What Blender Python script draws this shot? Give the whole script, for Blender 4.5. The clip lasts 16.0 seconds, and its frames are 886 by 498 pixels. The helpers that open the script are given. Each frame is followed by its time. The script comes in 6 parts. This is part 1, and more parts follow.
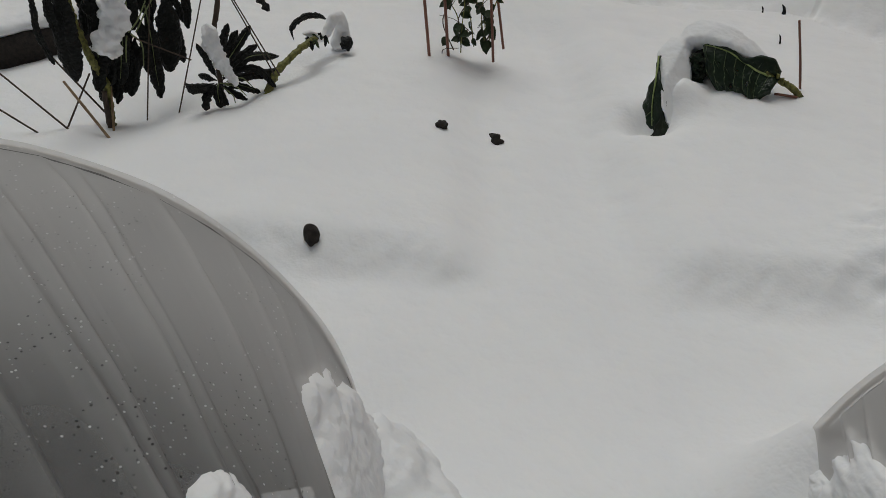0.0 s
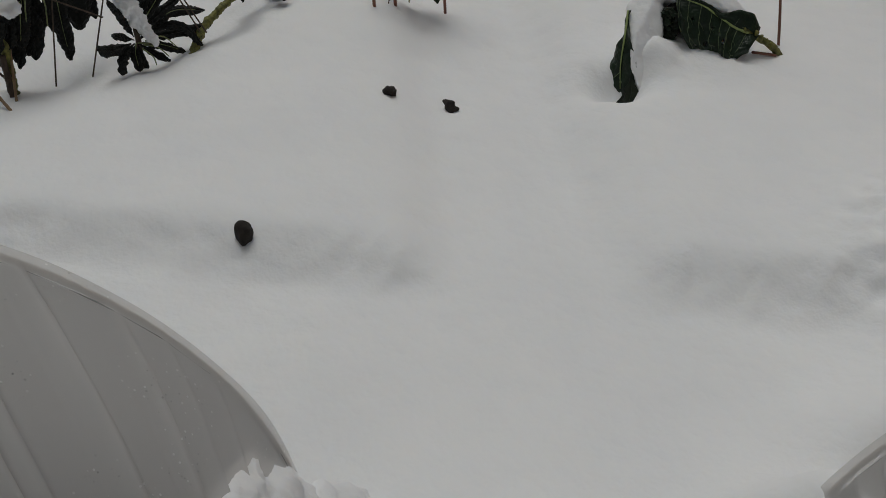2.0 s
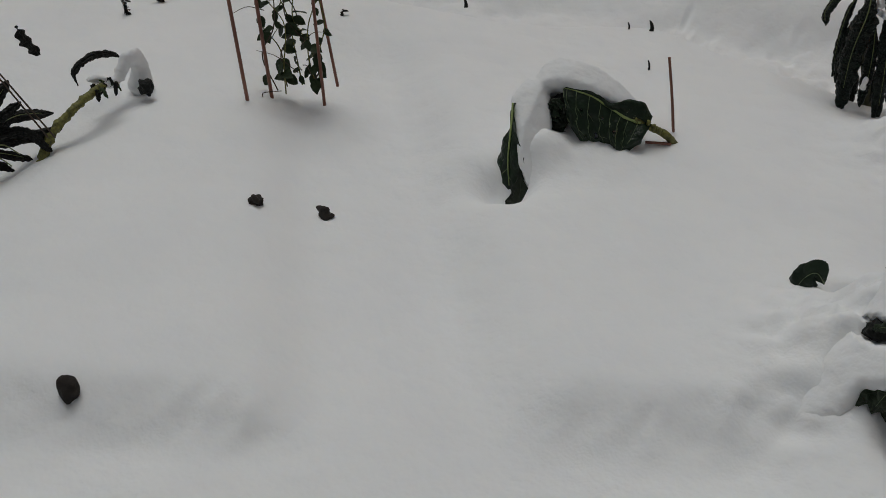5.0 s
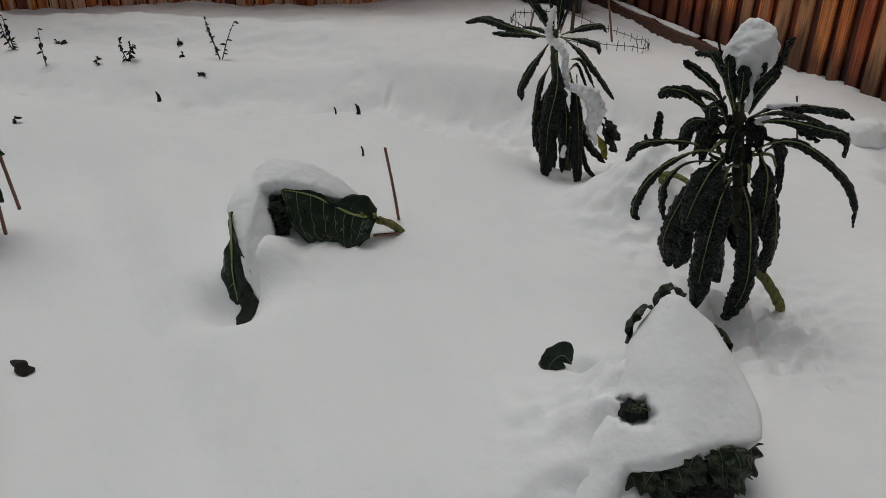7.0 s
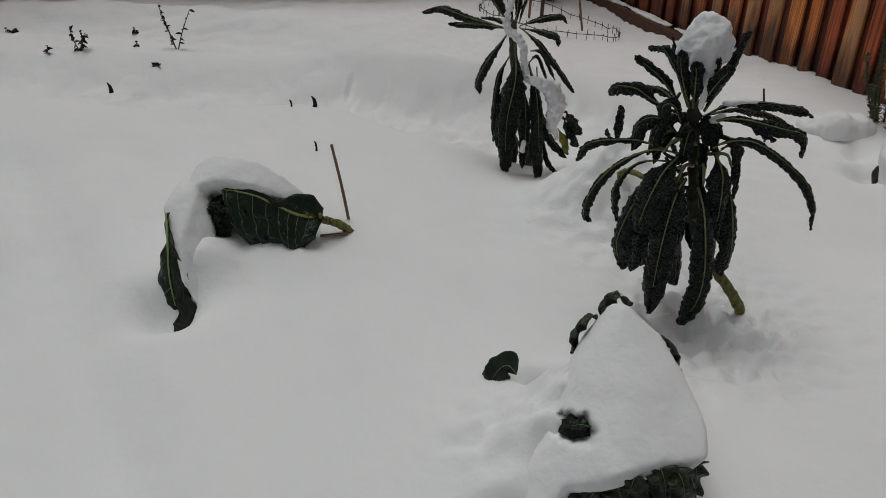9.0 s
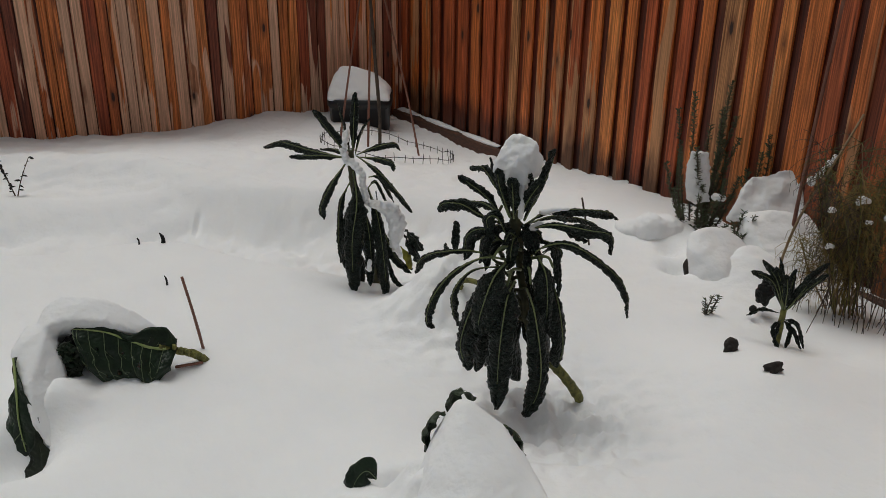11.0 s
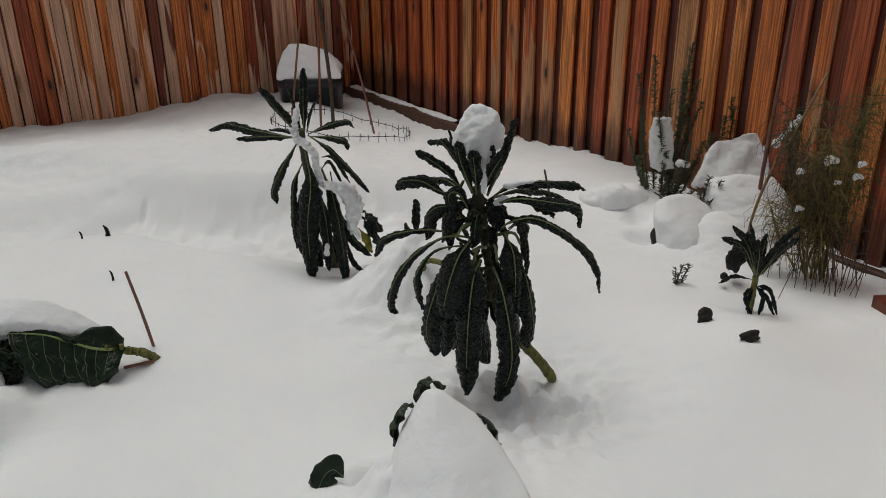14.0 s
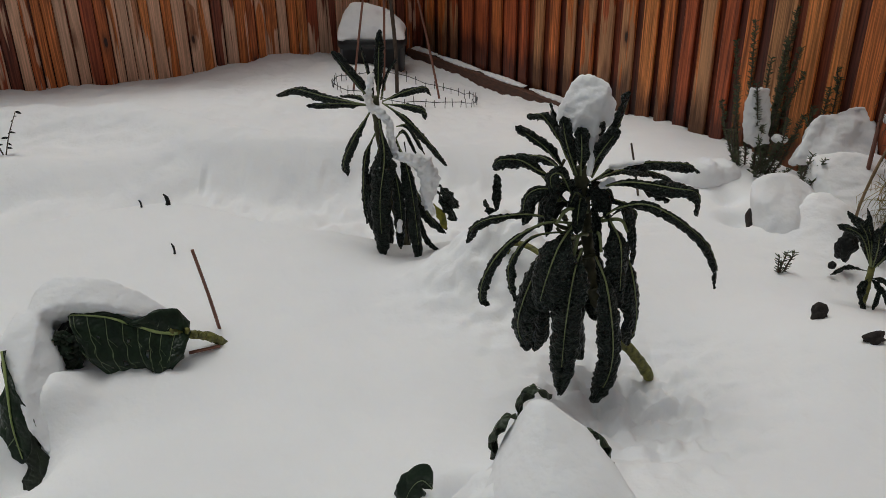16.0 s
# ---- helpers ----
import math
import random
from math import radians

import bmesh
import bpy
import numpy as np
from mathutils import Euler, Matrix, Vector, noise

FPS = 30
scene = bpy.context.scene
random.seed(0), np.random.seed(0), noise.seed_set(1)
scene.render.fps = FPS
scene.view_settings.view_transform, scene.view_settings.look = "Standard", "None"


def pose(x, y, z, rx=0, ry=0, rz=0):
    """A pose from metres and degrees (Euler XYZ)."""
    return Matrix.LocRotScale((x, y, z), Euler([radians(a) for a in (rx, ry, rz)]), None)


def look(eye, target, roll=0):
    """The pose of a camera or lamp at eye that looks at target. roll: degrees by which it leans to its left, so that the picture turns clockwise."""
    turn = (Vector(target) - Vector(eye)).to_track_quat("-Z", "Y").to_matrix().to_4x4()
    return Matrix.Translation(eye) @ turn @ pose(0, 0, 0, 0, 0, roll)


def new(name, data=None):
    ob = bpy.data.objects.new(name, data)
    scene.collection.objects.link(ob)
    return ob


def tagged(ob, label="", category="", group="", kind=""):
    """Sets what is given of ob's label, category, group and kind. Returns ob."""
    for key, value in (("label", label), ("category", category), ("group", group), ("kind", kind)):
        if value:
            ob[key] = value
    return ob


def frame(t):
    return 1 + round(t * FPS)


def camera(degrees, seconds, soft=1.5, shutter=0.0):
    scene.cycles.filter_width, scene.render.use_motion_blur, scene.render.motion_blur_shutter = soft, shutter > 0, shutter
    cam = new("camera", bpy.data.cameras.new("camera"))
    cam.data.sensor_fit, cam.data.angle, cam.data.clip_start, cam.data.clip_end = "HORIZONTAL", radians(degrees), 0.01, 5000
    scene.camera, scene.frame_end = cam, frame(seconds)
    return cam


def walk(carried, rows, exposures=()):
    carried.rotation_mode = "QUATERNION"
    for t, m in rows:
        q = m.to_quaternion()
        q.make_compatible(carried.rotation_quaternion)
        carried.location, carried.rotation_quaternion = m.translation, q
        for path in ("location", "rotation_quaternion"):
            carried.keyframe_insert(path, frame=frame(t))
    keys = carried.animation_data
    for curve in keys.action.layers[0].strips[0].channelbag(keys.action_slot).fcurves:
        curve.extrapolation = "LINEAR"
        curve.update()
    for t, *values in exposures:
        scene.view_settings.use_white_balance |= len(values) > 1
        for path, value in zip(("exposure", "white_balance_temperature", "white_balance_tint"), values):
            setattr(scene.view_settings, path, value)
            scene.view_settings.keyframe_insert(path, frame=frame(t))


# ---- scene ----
cam = camera(54.3, 16.0, soft=0.65)
PATH = [
    (0, (0.465, -1.141, 1.37), (-0.638, 0.151, 0.315), -4.2),
    (0.5, (0.426, -1.011, 1.377), (-0.624, 0.261, 0.246), -3.7),
    (1, (0.402, -0.96, 1.364), (-0.62, 0.294, 0.188), -3.4),
    (1.5, (0.341, -0.907, 1.359), (-0.66, 0.333, 0.151), -3.7),
    (2, (0.254, -0.861, 1.383), (-0.707, 0.41, 0.175), -3.3),
    (2.5, (0.239, -0.836, 1.378), (-0.691, 0.473, 0.185), -3.2),
    (3, (0.236, -0.813, 1.377), (-0.674, 0.526, 0.202), -3.8),
    (3.2, (0.225, -0.788, 1.371), (-0.667, 0.557, 0.19), -3.9),
    (5.3, (0.231, -0.421, 1.404), (-0.633, 1.007, 0.301), -2.3),
    (5.5, (0.215, -0.385, 1.403), (-0.597, 1.085, 0.317), -2.0),
    (6, (0.194, -0.33, 1.405), (-0.37, 1.267, 0.34), -0.9),
    (6.5, (0.159, -0.306, 1.428), (-0.227, 1.362, 0.394), -0.2),
    (7, (0.115, -0.287, 1.435), (-0.193, 1.406, 0.416), 0.7),
    (7.5, (0.094, -0.288, 1.44), (-0.119, 1.424, 0.428), 1.7),
    (8, (0.107, -0.265, 1.411), (-0.068, 1.451, 0.399), 2.1),
    (8.5, (0.166, -0.177, 1.416), (-0.065, 1.521, 0.384), 1.3),
    (9, (0.21, -0.154, 1.426), (-0.065, 1.528, 0.378), 1.1),
    (9.5, (0.255, -0.181, 1.447), (0.011, 1.513, 0.412), 1.6),
    (10, (0.269, -0.237, 1.472), (0.066, 1.558, 0.614), 2.0),
    (10.2, (0.277, -0.257, 1.482), (0.135, 1.575, 0.692), 2.3),
    (12.3, (0.224, -0.323, 1.463), (0.351, 1.499, 0.649), -0.8),
    (12.5, (0.225, -0.306, 1.46), (0.332, 1.515, 0.64), -1.0),
    (13, (0.24, -0.266, 1.451), (0.345, 1.554, 0.627), -1.0),
    (13.5, (0.248, -0.208, 1.44), (0.367, 1.61, 0.616), -0.7),
    (14, (0.263, -0.178, 1.427), (0.383, 1.635, 0.592), -0.5),
    (14.5, (0.259, -0.133, 1.396), (0.342, 1.669, 0.533), -0.3),
    (15, (0.256, -0.107, 1.392), (0.301, 1.688, 0.513), -0.1),
    (15.5, (0.218, -0.036, 1.388), (0.229, 1.753, 0.494), -0.3),
    (16, (0.138, 0.061, 1.386), (0.16, 1.84, 0.472), -0.5),
]
EXPOSURES = [(0, -1.24, 6440, 6.6), (1, -1.43, 6440, 6.6), (3, -1.44, 6430, 6.6), (5.5, -1.43, 6390, 6.6), (7, -1.28, 6390, 6.6), (9.4, -1.32, 6390, 6.6), (10.2, -1.12, 6460, 6.6), (12.3, -0.96, 6490, 6.6), (14, -0.98, 6480, 6.6), (15, -1.03, 6430, 6.6), (16, -1.05, 6430, 6.6)]
walk(cam, [(t, look(eye, target, roll)) for t, eye, target, roll in PATH], EXPOSURES)

# ---- daylight: bright overcast sky ----
world = bpy.data.worlds.new("overcast_sky")
scene.world = world
world.use_nodes = True
wn, wl = world.node_tree.nodes, world.node_tree.links
sky = wn.new("ShaderNodeTexSky")
sky.sky_type, sky.sun_disc = "NISHITA", False
sky.sun_elevation, sky.sun_rotation = radians(73), radians(-42)
sky.air_density, sky.dust_density, sky.ozone_density = 1.0, 4.0, 0.6
pale = wn.new("ShaderNodeHueSaturation")
pale.inputs["Saturation"].default_value = 0.16
wl.new(sky.outputs[0], pale.inputs["Color"])
wl.new(pale.outputs[0], wn["Background"].inputs["Color"])
wn["Background"].inputs["Strength"].default_value = 0.083
sun = new("sun", bpy.data.lights.new("sun", "SUN"))
sun.data.energy, sun.data.angle, sun.data.color = 2.25, radians(34), (1.0, 0.97, 0.93)
sun.matrix_world = look((-1.6, 1.8, 8), (0, 0, 0))


# ---- materials ----
def mat(name, color, rough=0.7, metal=0.0):
    m = bpy.data.materials.new(name)
    m.use_nodes = True
    b = m.node_tree.nodes["Principled BSDF"]
    b.inputs["Base Color"].default_value = (*color, 1)
    b.inputs["Roughness"].default_value = rough
    b.inputs["Metallic"].default_value = metal
    return m


def nodes_of(m):
    return m.node_tree.nodes, m.node_tree.links, m.node_tree.nodes["Principled BSDF"]


def coords(m, scale=(1, 1, 1), shift_by_object=False, kind="Object"):
    n, l, b = nodes_of(m)
    tc = n.new("ShaderNodeTexCoord")
    mp = n.new("ShaderNodeMapping")
    mp.inputs["Scale"].default_value = scale
    src = tc.outputs[kind]
    if shift_by_object:
        oi = n.new("ShaderNodeObjectInfo")
        ml = n.new("ShaderNodeMath")
        ml.operation = "MULTIPLY"
        ml.inputs[1].default_value = 37.0
        l.new(oi.outputs["Random"], ml.inputs[0])
        ad = n.new("ShaderNodeVectorMath")
        ad.operation = "ADD"
        l.new(src, ad.inputs[0])
        l.new(ml.outputs[0], ad.inputs[1])
        src = ad.outputs[0]
    l.new(src, mp.inputs["Vector"])
    return mp.outputs[0]


def noise_node(m, vec, scale, detail=3.0, rough=0.55, dist=0.0):
    n, l, b = nodes_of(m)
    t = n.new("ShaderNodeTexNoise")
    t.inputs["Scale"].default_value, t.inputs["Detail"].default_value = scale, detail
    t.inputs["Roughness"].default_value, t.inputs["Distortion"].default_value = rough, dist
    l.new(vec, t.inputs["Vector"])
    return t.outputs["Fac"]


def ramp(m, fac, stops):
    n, l, b = nodes_of(m)
    r = n.new("ShaderNodeValToRGB")
    e = r.color_ramp.elements
    while len(e) < len(stops):
        e.new(0.5)
    for k, (p, c) in zip(e, stops):
        k.position, k.color = p, (*c, 1) if len(c) == 3 else c
    l.new(fac, r.inputs["Fac"])
    return r.outputs["Color"]


def mix(m, fac, a, b2, blend="MIX"):
    n, l, b = nodes_of(m)
    x = n.new("ShaderNodeMix")
    x.data_type, x.blend_type = "RGBA", blend
    for s, v in ((x.inputs[0], fac), (x.inputs[6], a), (x.inputs[7], b2)):
        if isinstance(v, (int, float)):
            s.default_value = v
        elif isinstance(v, tuple):
            s.default_value = (*v, 1)
        else:
            l.new(v, s)
    return x.outputs[2]


def maths(m, op, a, b2=0.0, clamp=False):
    n, l, b = nodes_of(m)
    x = n.new("ShaderNodeMath")
    x.operation, x.use_clamp = op, clamp
    for s, v in ((x.inputs[0], a), (x.inputs[1], b2)):
        if isinstance(v, (int, float)):
            s.default_value = v
        else:
            l.new(v, s)
    return x.outputs[0]


def bump(m, height, strength, distance=0.01, prior=None):
    n, l, b = nodes_of(m)
    x = n.new("ShaderNodeBump")
    x.inputs["Strength"].default_value, x.inputs["Distance"].default_value = strength, distance
    l.new(height, x.inputs["Height"])
    if prior:
        l.new(prior, x.inputs["Normal"])
    l.new(x.outputs[0], b.inputs["Normal"])
    return x.outputs[0]


def snow_mat():
    m = mat("snow", (0.90, 0.905, 0.915), 0.8)
    n, l, b = nodes_of(m)
    v = coords(m)
    soft = noise_node(m, v, 2.2, 4)
    l.new(ramp(m, soft, [(0.25, (0.86, 0.868, 0.885)), (0.75, (0.92, 0.922, 0.925))]), b.inputs["Base Color"])
    grain = noise_node(m, v, 260, 2)
    crumb = noise_node(m, v, 34, 4, 0.6)
    swell = noise_node(m, v, 9, 4, 0.6)
    k0 = bump(m, swell, 0.30, 0.03)
    k = bump(m, crumb, 0.14, 0.010, k0)
    bump(m, grain, 0.10, 0.003, k)
    b.inputs["Specular IOR Level"].default_value = 0.2
    b.inputs["Subsurface Weight"].default_value = 0.35
    b.inputs["Subsurface Radius"].default_value = (1.0, 1.1, 1.25)
    b.inputs["Subsurface Scale"].default_value = 0.007
    return m


def wood_mat(name, tones, pale, wet, rough, bare=(0.82, 0.53, 0.37)):
    """Weathered cedar boards: tone by board, long grain, knots, pale dry tongues with a crisp edge, dark wet foot."""
    m = mat(name, (0.3, 0.12, 0.05), rough)
    n, l, b = nodes_of(m)
    oi = n.new("ShaderNodeObjectInfo")
    base = ramp(m, oi.outputs["Random"], tones)
    n[-1].color_ramp.interpolation = "CONSTANT"
    g = noise_node(m, coords(m, (38, 38, 1.3), True), 2.2, 5, 0.6, 0.6)
    base = mix(m, 0.8, base, ramp(m, g, [(0.34, (0.42, 0.34, 0.30)), (0.47, (1.10, 1.02, 0.98)), (0.64, (1.7, 1.68, 1.7))]), "MULTIPLY")
    g2 = noise_node(m, coords(m, (150, 150, 2.4), True), 1.0, 3, 0.6, 0.3)
    base = mix(m, 0.75, base, ramp(m, g2, [(0.38, (0.52, 0.45, 0.41)), (0.58, (1.4, 1.38, 1.38))]), "MULTIPLY")
    sep = n.new("ShaderNodeSeparateXYZ")
    tc = n.new("ShaderNodeTexCoord")
    l.new(tc.outputs["Object"], sep.inputs[0])
    tongue = noise_node(m, coords(m, (13, 13, 1.15), True), 1.0, 2.5, 0.5, 0.9)
    rnd = maths(m, "FRACT", maths(m, "MULTIPLY", oi.outputs["Random"], 13.7))
    lvl = maths(m, "ADD", maths(m, "MULTIPLY", tongue, 1.7), maths(m, "MULTIPLY", rnd, 0.85))
    lvl = maths(m, "SUBTRACT", lvl, maths(m, "MULTIPLY", maths(m, "SUBTRACT", sep.outputs["Z"], 0.62), 0.30))
    dry = maths(m, "MULTIPLY", maths(m, "SUBTRACT", lvl, pale), 24.0, True)
    fade = mix(m, 0.8, bare, ramp(m, g, [(0.34, (0.62, 0.55, 0.50)), (0.6, (1.1, 1.08, 1.06))]), "MULTIPLY")
    fade = mix(m, 0.5, fade, ramp(m, g2, [(0.38, (0.66, 0.62, 0.60)), (0.58, (1.15, 1.15, 1.15))]), "MULTIPLY")
    base = mix(m, dry, base, mix(m, 0.82, base, fade))
    foot = noise_node(m, coords(m, (22, 22, 3.0), True), 1.0, 4)
    low = maths(m, "MULTIPLY", maths(m, "SUBTRACT", maths(m, "ADD", wet, maths(m, "MULTIPLY", foot, 0.35)), sep.outputs["Z"]), 7.0, True)
    base = mix(m, low, base, mix(m, 0.8, base, (0.10, 0.055, 0.04), "MULTIPLY"))
    # knots: dark hearts in a red-brown ring, in some cells only
    kn = n.new("ShaderNodeTexVoronoi")
    kn.inputs["Scale"].default_value = 1.0
    l.new(coords(m, (8, 0.01, 2.6), True), kn.inputs["Vector"])
    warp = maths(m, "ADD", kn.outputs["Distance"], maths(m, "MULTIPLY", maths(m, "SUBTRACT", g2, 0.5), 0.08))
    hue = n.new("ShaderNodeSeparateColor")
    l.new(kn.outputs["Color"], hue.inputs[0])
    some = maths(m, "GREATER_THAN", hue.outputs[0], 0.30)
    ring = mix(m, 1.0, ramp(m, warp, [(0.11, (1, 1, 1)), (0.24, (0, 0, 0))]), some, "MULTIPLY")
    heart = mix(m, 1.0, ramp(m, warp, [(0.07, (1, 1, 1)), (0.10, (0, 0, 0))]), some, "MULTIPLY")
    base = mix(m, ring, base, mix(m, 0.65, base, (0.16, 0.045, 0.015)))
    base = mix(m, heart, base, (0.035, 0.014, 0.009))
    l.new(base, b.inputs["Base Color"])
    bump(m, g, 0.35, 0.004)
    return m


def leaf_mat(name, dark, light, rough, pucker, depth, net=None):
    m = mat(name, dark, rough)
    n, l, b = nodes_of(m)
    v = coords(m, kind="Object")
    base = ramp(m, noise_node(m, v, 26, 4), [(0.35, dark), (0.7, light)])
    vo = n.new("ShaderNodeTexVoronoi")
    vo.inputs["Scale"].default_value = pucker
    l.new(v, vo.inputs["Vector"])
    if net:
        ed = n.new("ShaderNodeTexVoronoi")
        ed.feature = "DISTANCE_TO_EDGE"
        ed.inputs["Scale"].default_value = pucker
        l.new(v, ed.inputs["Vector"])
        base = mix(m, ramp(m, ed.outputs["Distance"], [(0.02, (1, 1, 1)), (0.09, (0, 0, 0))]), base, net)
    l.new(base, b.inputs["Base Color"])
    bump(m, maths(m, "SUBTRACT", 1.0, vo.outputs["Distance"]), depth, 0.012)
    b.inputs["Specular IOR Level"].default_value = 0.28
    return m


def mottled(name, a, c, scale, rough, strength=0.4, dist=0.004, stretch=(1, 1, 1)):
    m = mat(name, a, rough)
    n, l, b = nodes_of(m)
    f = noise_node(m, coords(m, stretch), scale, 5)
    l.new(ramp(m, f, [(0.3, a), (0.7, c)]), b.inputs["Base Color"])
    bump(m, f, strength, dist)
    return m


SNOW = snow_mat()
CEDAR_L = wood_mat("cedar_back_fence", [(0.0, (0.448, 0.140, 0.034)), (0.2, (0.280, 0.061, 0.021)), (0.34, (0.515, 0.185, 0.052)), (0.52, (0.381, 0.106, 0.030)), (0.66, (0.370, 0.170, 0.086)), (0.76, (0.157, 0.039, 0.018)), (0.87, (0.482, 0.155, 0.041))], 1.20, 0.16, 0.62)
CEDAR_R = wood_mat("cedar_side_fence", [(0.0, (0.500, 0.153, 0.033)), (0.22, (0.362, 0.081, 0.022)), (0.42, (0.550, 0.202, 0.050)), (0.56, (0.338, 0.081, 0.024)), (0.72, (0.463, 0.137, 0.033)), (0.88, (0.425, 0.208, 0.083))], 1.50, 0.40, 0.55, (0.56, 0.31, 0.15))
# Wet side-fence rear boards; behind the back fence their dark colour paints gap shade.
CEDAR_B = wood_mat("wet_cedar_rear_boards_and_gap_shade", [(0.0, (0.112, 0.022, 0.010)), (0.4, (0.182, 0.040, 0.014)), (0.7, (0.091, 0.021, 0.010))], 1.75, 0.42, 0.5, (0.45, 0.22, 0.10))
EDGE_WOOD = mottled("wet_edging_wood", (0.05, 0.02, 0.012), (0.12, 0.045, 0.022), 9, 0.6, stretch=(3, 3, 12))
KALE = leaf_mat("lacinato_kale_leaf", (0.0025, 0.0055, 0.0042), (0.008, 0.0145, 0.0105), 0.28, 120, 1.0, (0.026, 0.039, 0.029))
DARKHEAD = leaf_mat("dark_wilted_leaf", (0.006, 0.009, 0.005), (0.018, 0.026, 0.012), 0.45, 95, 0.3)
COLLARD = leaf_mat("collard_leaf", (0.0065, 0.015, 0.008), (0.014, 0.030, 0.013), 0.42, 95, 0.25)
CABBAGE = leaf_mat("cabbage_leaf", (0.010, 0.019, 0.010), (0.032, 0.048, 0.024), 0.45, 70, 0.3, (0.045, 0.062, 0.036))
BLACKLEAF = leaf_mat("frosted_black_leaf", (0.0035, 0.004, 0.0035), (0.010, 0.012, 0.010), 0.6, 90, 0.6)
RIB = mottled("pale_midrib", (0.11, 0.14, 0.055), (0.21, 0.24, 0.10), 40, 0.5)
YELLOW = leaf_mat("yellowed_leaf", (0.10, 0.10, 0.012), (0.26, 0.24, 0.03), 0.5, 90, 0.3)
VEIN = mottled("yellow_green_vein", (0.22, 0.30, 0.09), (0.32, 0.38, 0.15), 40, 0.5)
DARKSTEM = mottled("scarred_dark_stem", (0.03, 0.032, 0.014), (0.085, 0.085, 0.035), 45, 0.7)
STEM = mottled("green_stem", (0.045, 0.05, 0.014), (0.24, 0.23, 0.05), 70, 0.65, 0.7, 0.006)
BAMBOO = mottled("reddish_cane", (0.15, 0.055, 0.035), (0.27, 0.115, 0.075), 25, 0.5, stretch=(1, 1, 0.2))
TWIG = mottled("dry_twig", (0.045, 0.032, 0.024), (0.10, 0.07, 0.05), 40, 0.8)
STRAW = mottled("dry_stalk", (0.20, 0.13, 0.075), (0.32, 0.22, 0.12), 30, 0.7)
SOIL = mottled("dark_soil_clod", (0.012, 0.010, 0.009), (0.035, 0.027, 0.022), 60, 0.9, 0.8, 0.01)
ROSE = mottled("rosemary_needle", (0.032, 0.048, 0.020), (0.09, 0.11, 0.05), 30, 0.6)
GREENFROND = mottled("green_frond", (0.045, 0.055, 0.018), (0.13, 0.13, 0.04), 14, 0.7)
FROND = mottled("yellowing_frond", (0.12, 0.11, 0.03), (0.36, 0.24, 0.065), 14, 0.7)
PEALEAF = leaf_mat("pea_leaf", (0.022, 0.036, 0.016), (0.045, 0.07, 0.03), 0.55, 60, 0.2)
BLACKPOT = mat("black_plastic", (0.012, 0.012, 0.013), 0.45)
WIRE = mat("dark_wire", (0.03, 0.03, 0.032), 0.5, 0.6)


def plastic_mat():
    """Thin clouded poly sheet with beads of condensation; doubled along its rim, where light from behind is put into a
    paler colour.
    """
    m = mat("clouded_poly_sheet", (0.60, 0.59, 0.575), 0.42)
    n, l, b = nodes_of(m)
    b.inputs["Specular IOR Level"].default_value = 0.2
    v = coords(m)
    cloud = noise_node(m, v, 5, 4)
    layers, rim = n.new("ShaderNodeAttribute"), n.new("ShaderNodeAttribute")
    layers.attribute_name, rim.attribute_name = "pleat", "rim"
    tint = mix(m, layers.outputs["Fac"], ramp(m, cloud, [(0.3, (0.045, 0.045, 0.044)), (0.7, (0.095, 0.094, 0.092))]), (0.34, 0.335, 0.33))
    # rim paled to paint the snow light coming through near the hoop
    tint = mix(m, rim.outputs["Fac"], tint, (0.86, 0.84, 0.82))
    vo = n.new("ShaderNodeTexVoronoi")
    vo.inputs["Scale"].default_value = 105
    l.new(v, vo.inputs["Vector"])
    bead = ramp(m, vo.outputs["Distance"], [(0.14, (1, 1, 1)), (0.22, (0, 0, 0))])
    patch = ramp(m, noise_node(m, v, 7, 4), [(0.47, (0, 0, 0)), (0.56, (1, 1, 1))])
    wet = mix(m, 1.0, bead, patch, "MULTIPLY")
    hue = n.new("ShaderNodeSeparateColor")
    l.new(vo.outputs["Color"], hue.inputs[0])
    # each bead near-black or bright: its refraction and glint painted as colour
    drop = ramp(m, hue.outputs[0], [(0.55, (0.02, 0.02, 0.02)), (0.6, (0.75, 0.75, 0.75))])
    l.new(mix(m, wet, tint, drop), b.inputs["Base Color"])
    bump(m, wet, 0.4, 0.004)
    tr = n.new("ShaderNodeBsdfTranslucent")
    l.new(mix(m, rim.outputs["Fac"], (0.06, 0.059, 0.058), (0.92, 0.90, 0.88)), tr.inputs["Color"])
    cl = n.new("ShaderNodeBsdfTransparent")
    a, c = n.new("ShaderNodeMixShader"), n.new("ShaderNodeMixShader")
    clear = maths(m, "SUBTRACT", 0.31, maths(m, "MULTIPLY", layers.outputs["Fac"], 0.29), True)
    clear = maths(m, "SUBTRACT", clear, maths(m, "MULTIPLY", wet, 0.35), True)
    l.new(maths(m, "ADD", 0.22, maths(m, "MULTIPLY", rim.outputs["Fac"], 0.33)), a.inputs[0])
    l.new(clear, c.inputs[0])
    out = n["Material Output"]
    l.new(b.outputs[0], a.inputs[1])
    l.new(tr.outputs[0], a.inputs[2])
    l.new(a.outputs[0], c.inputs[1])
    l.new(cl.outputs[0], c.inputs[2])
    l.new(c.outputs[0], out.inputs["Surface"])
    return m


POLY = plastic_mat()


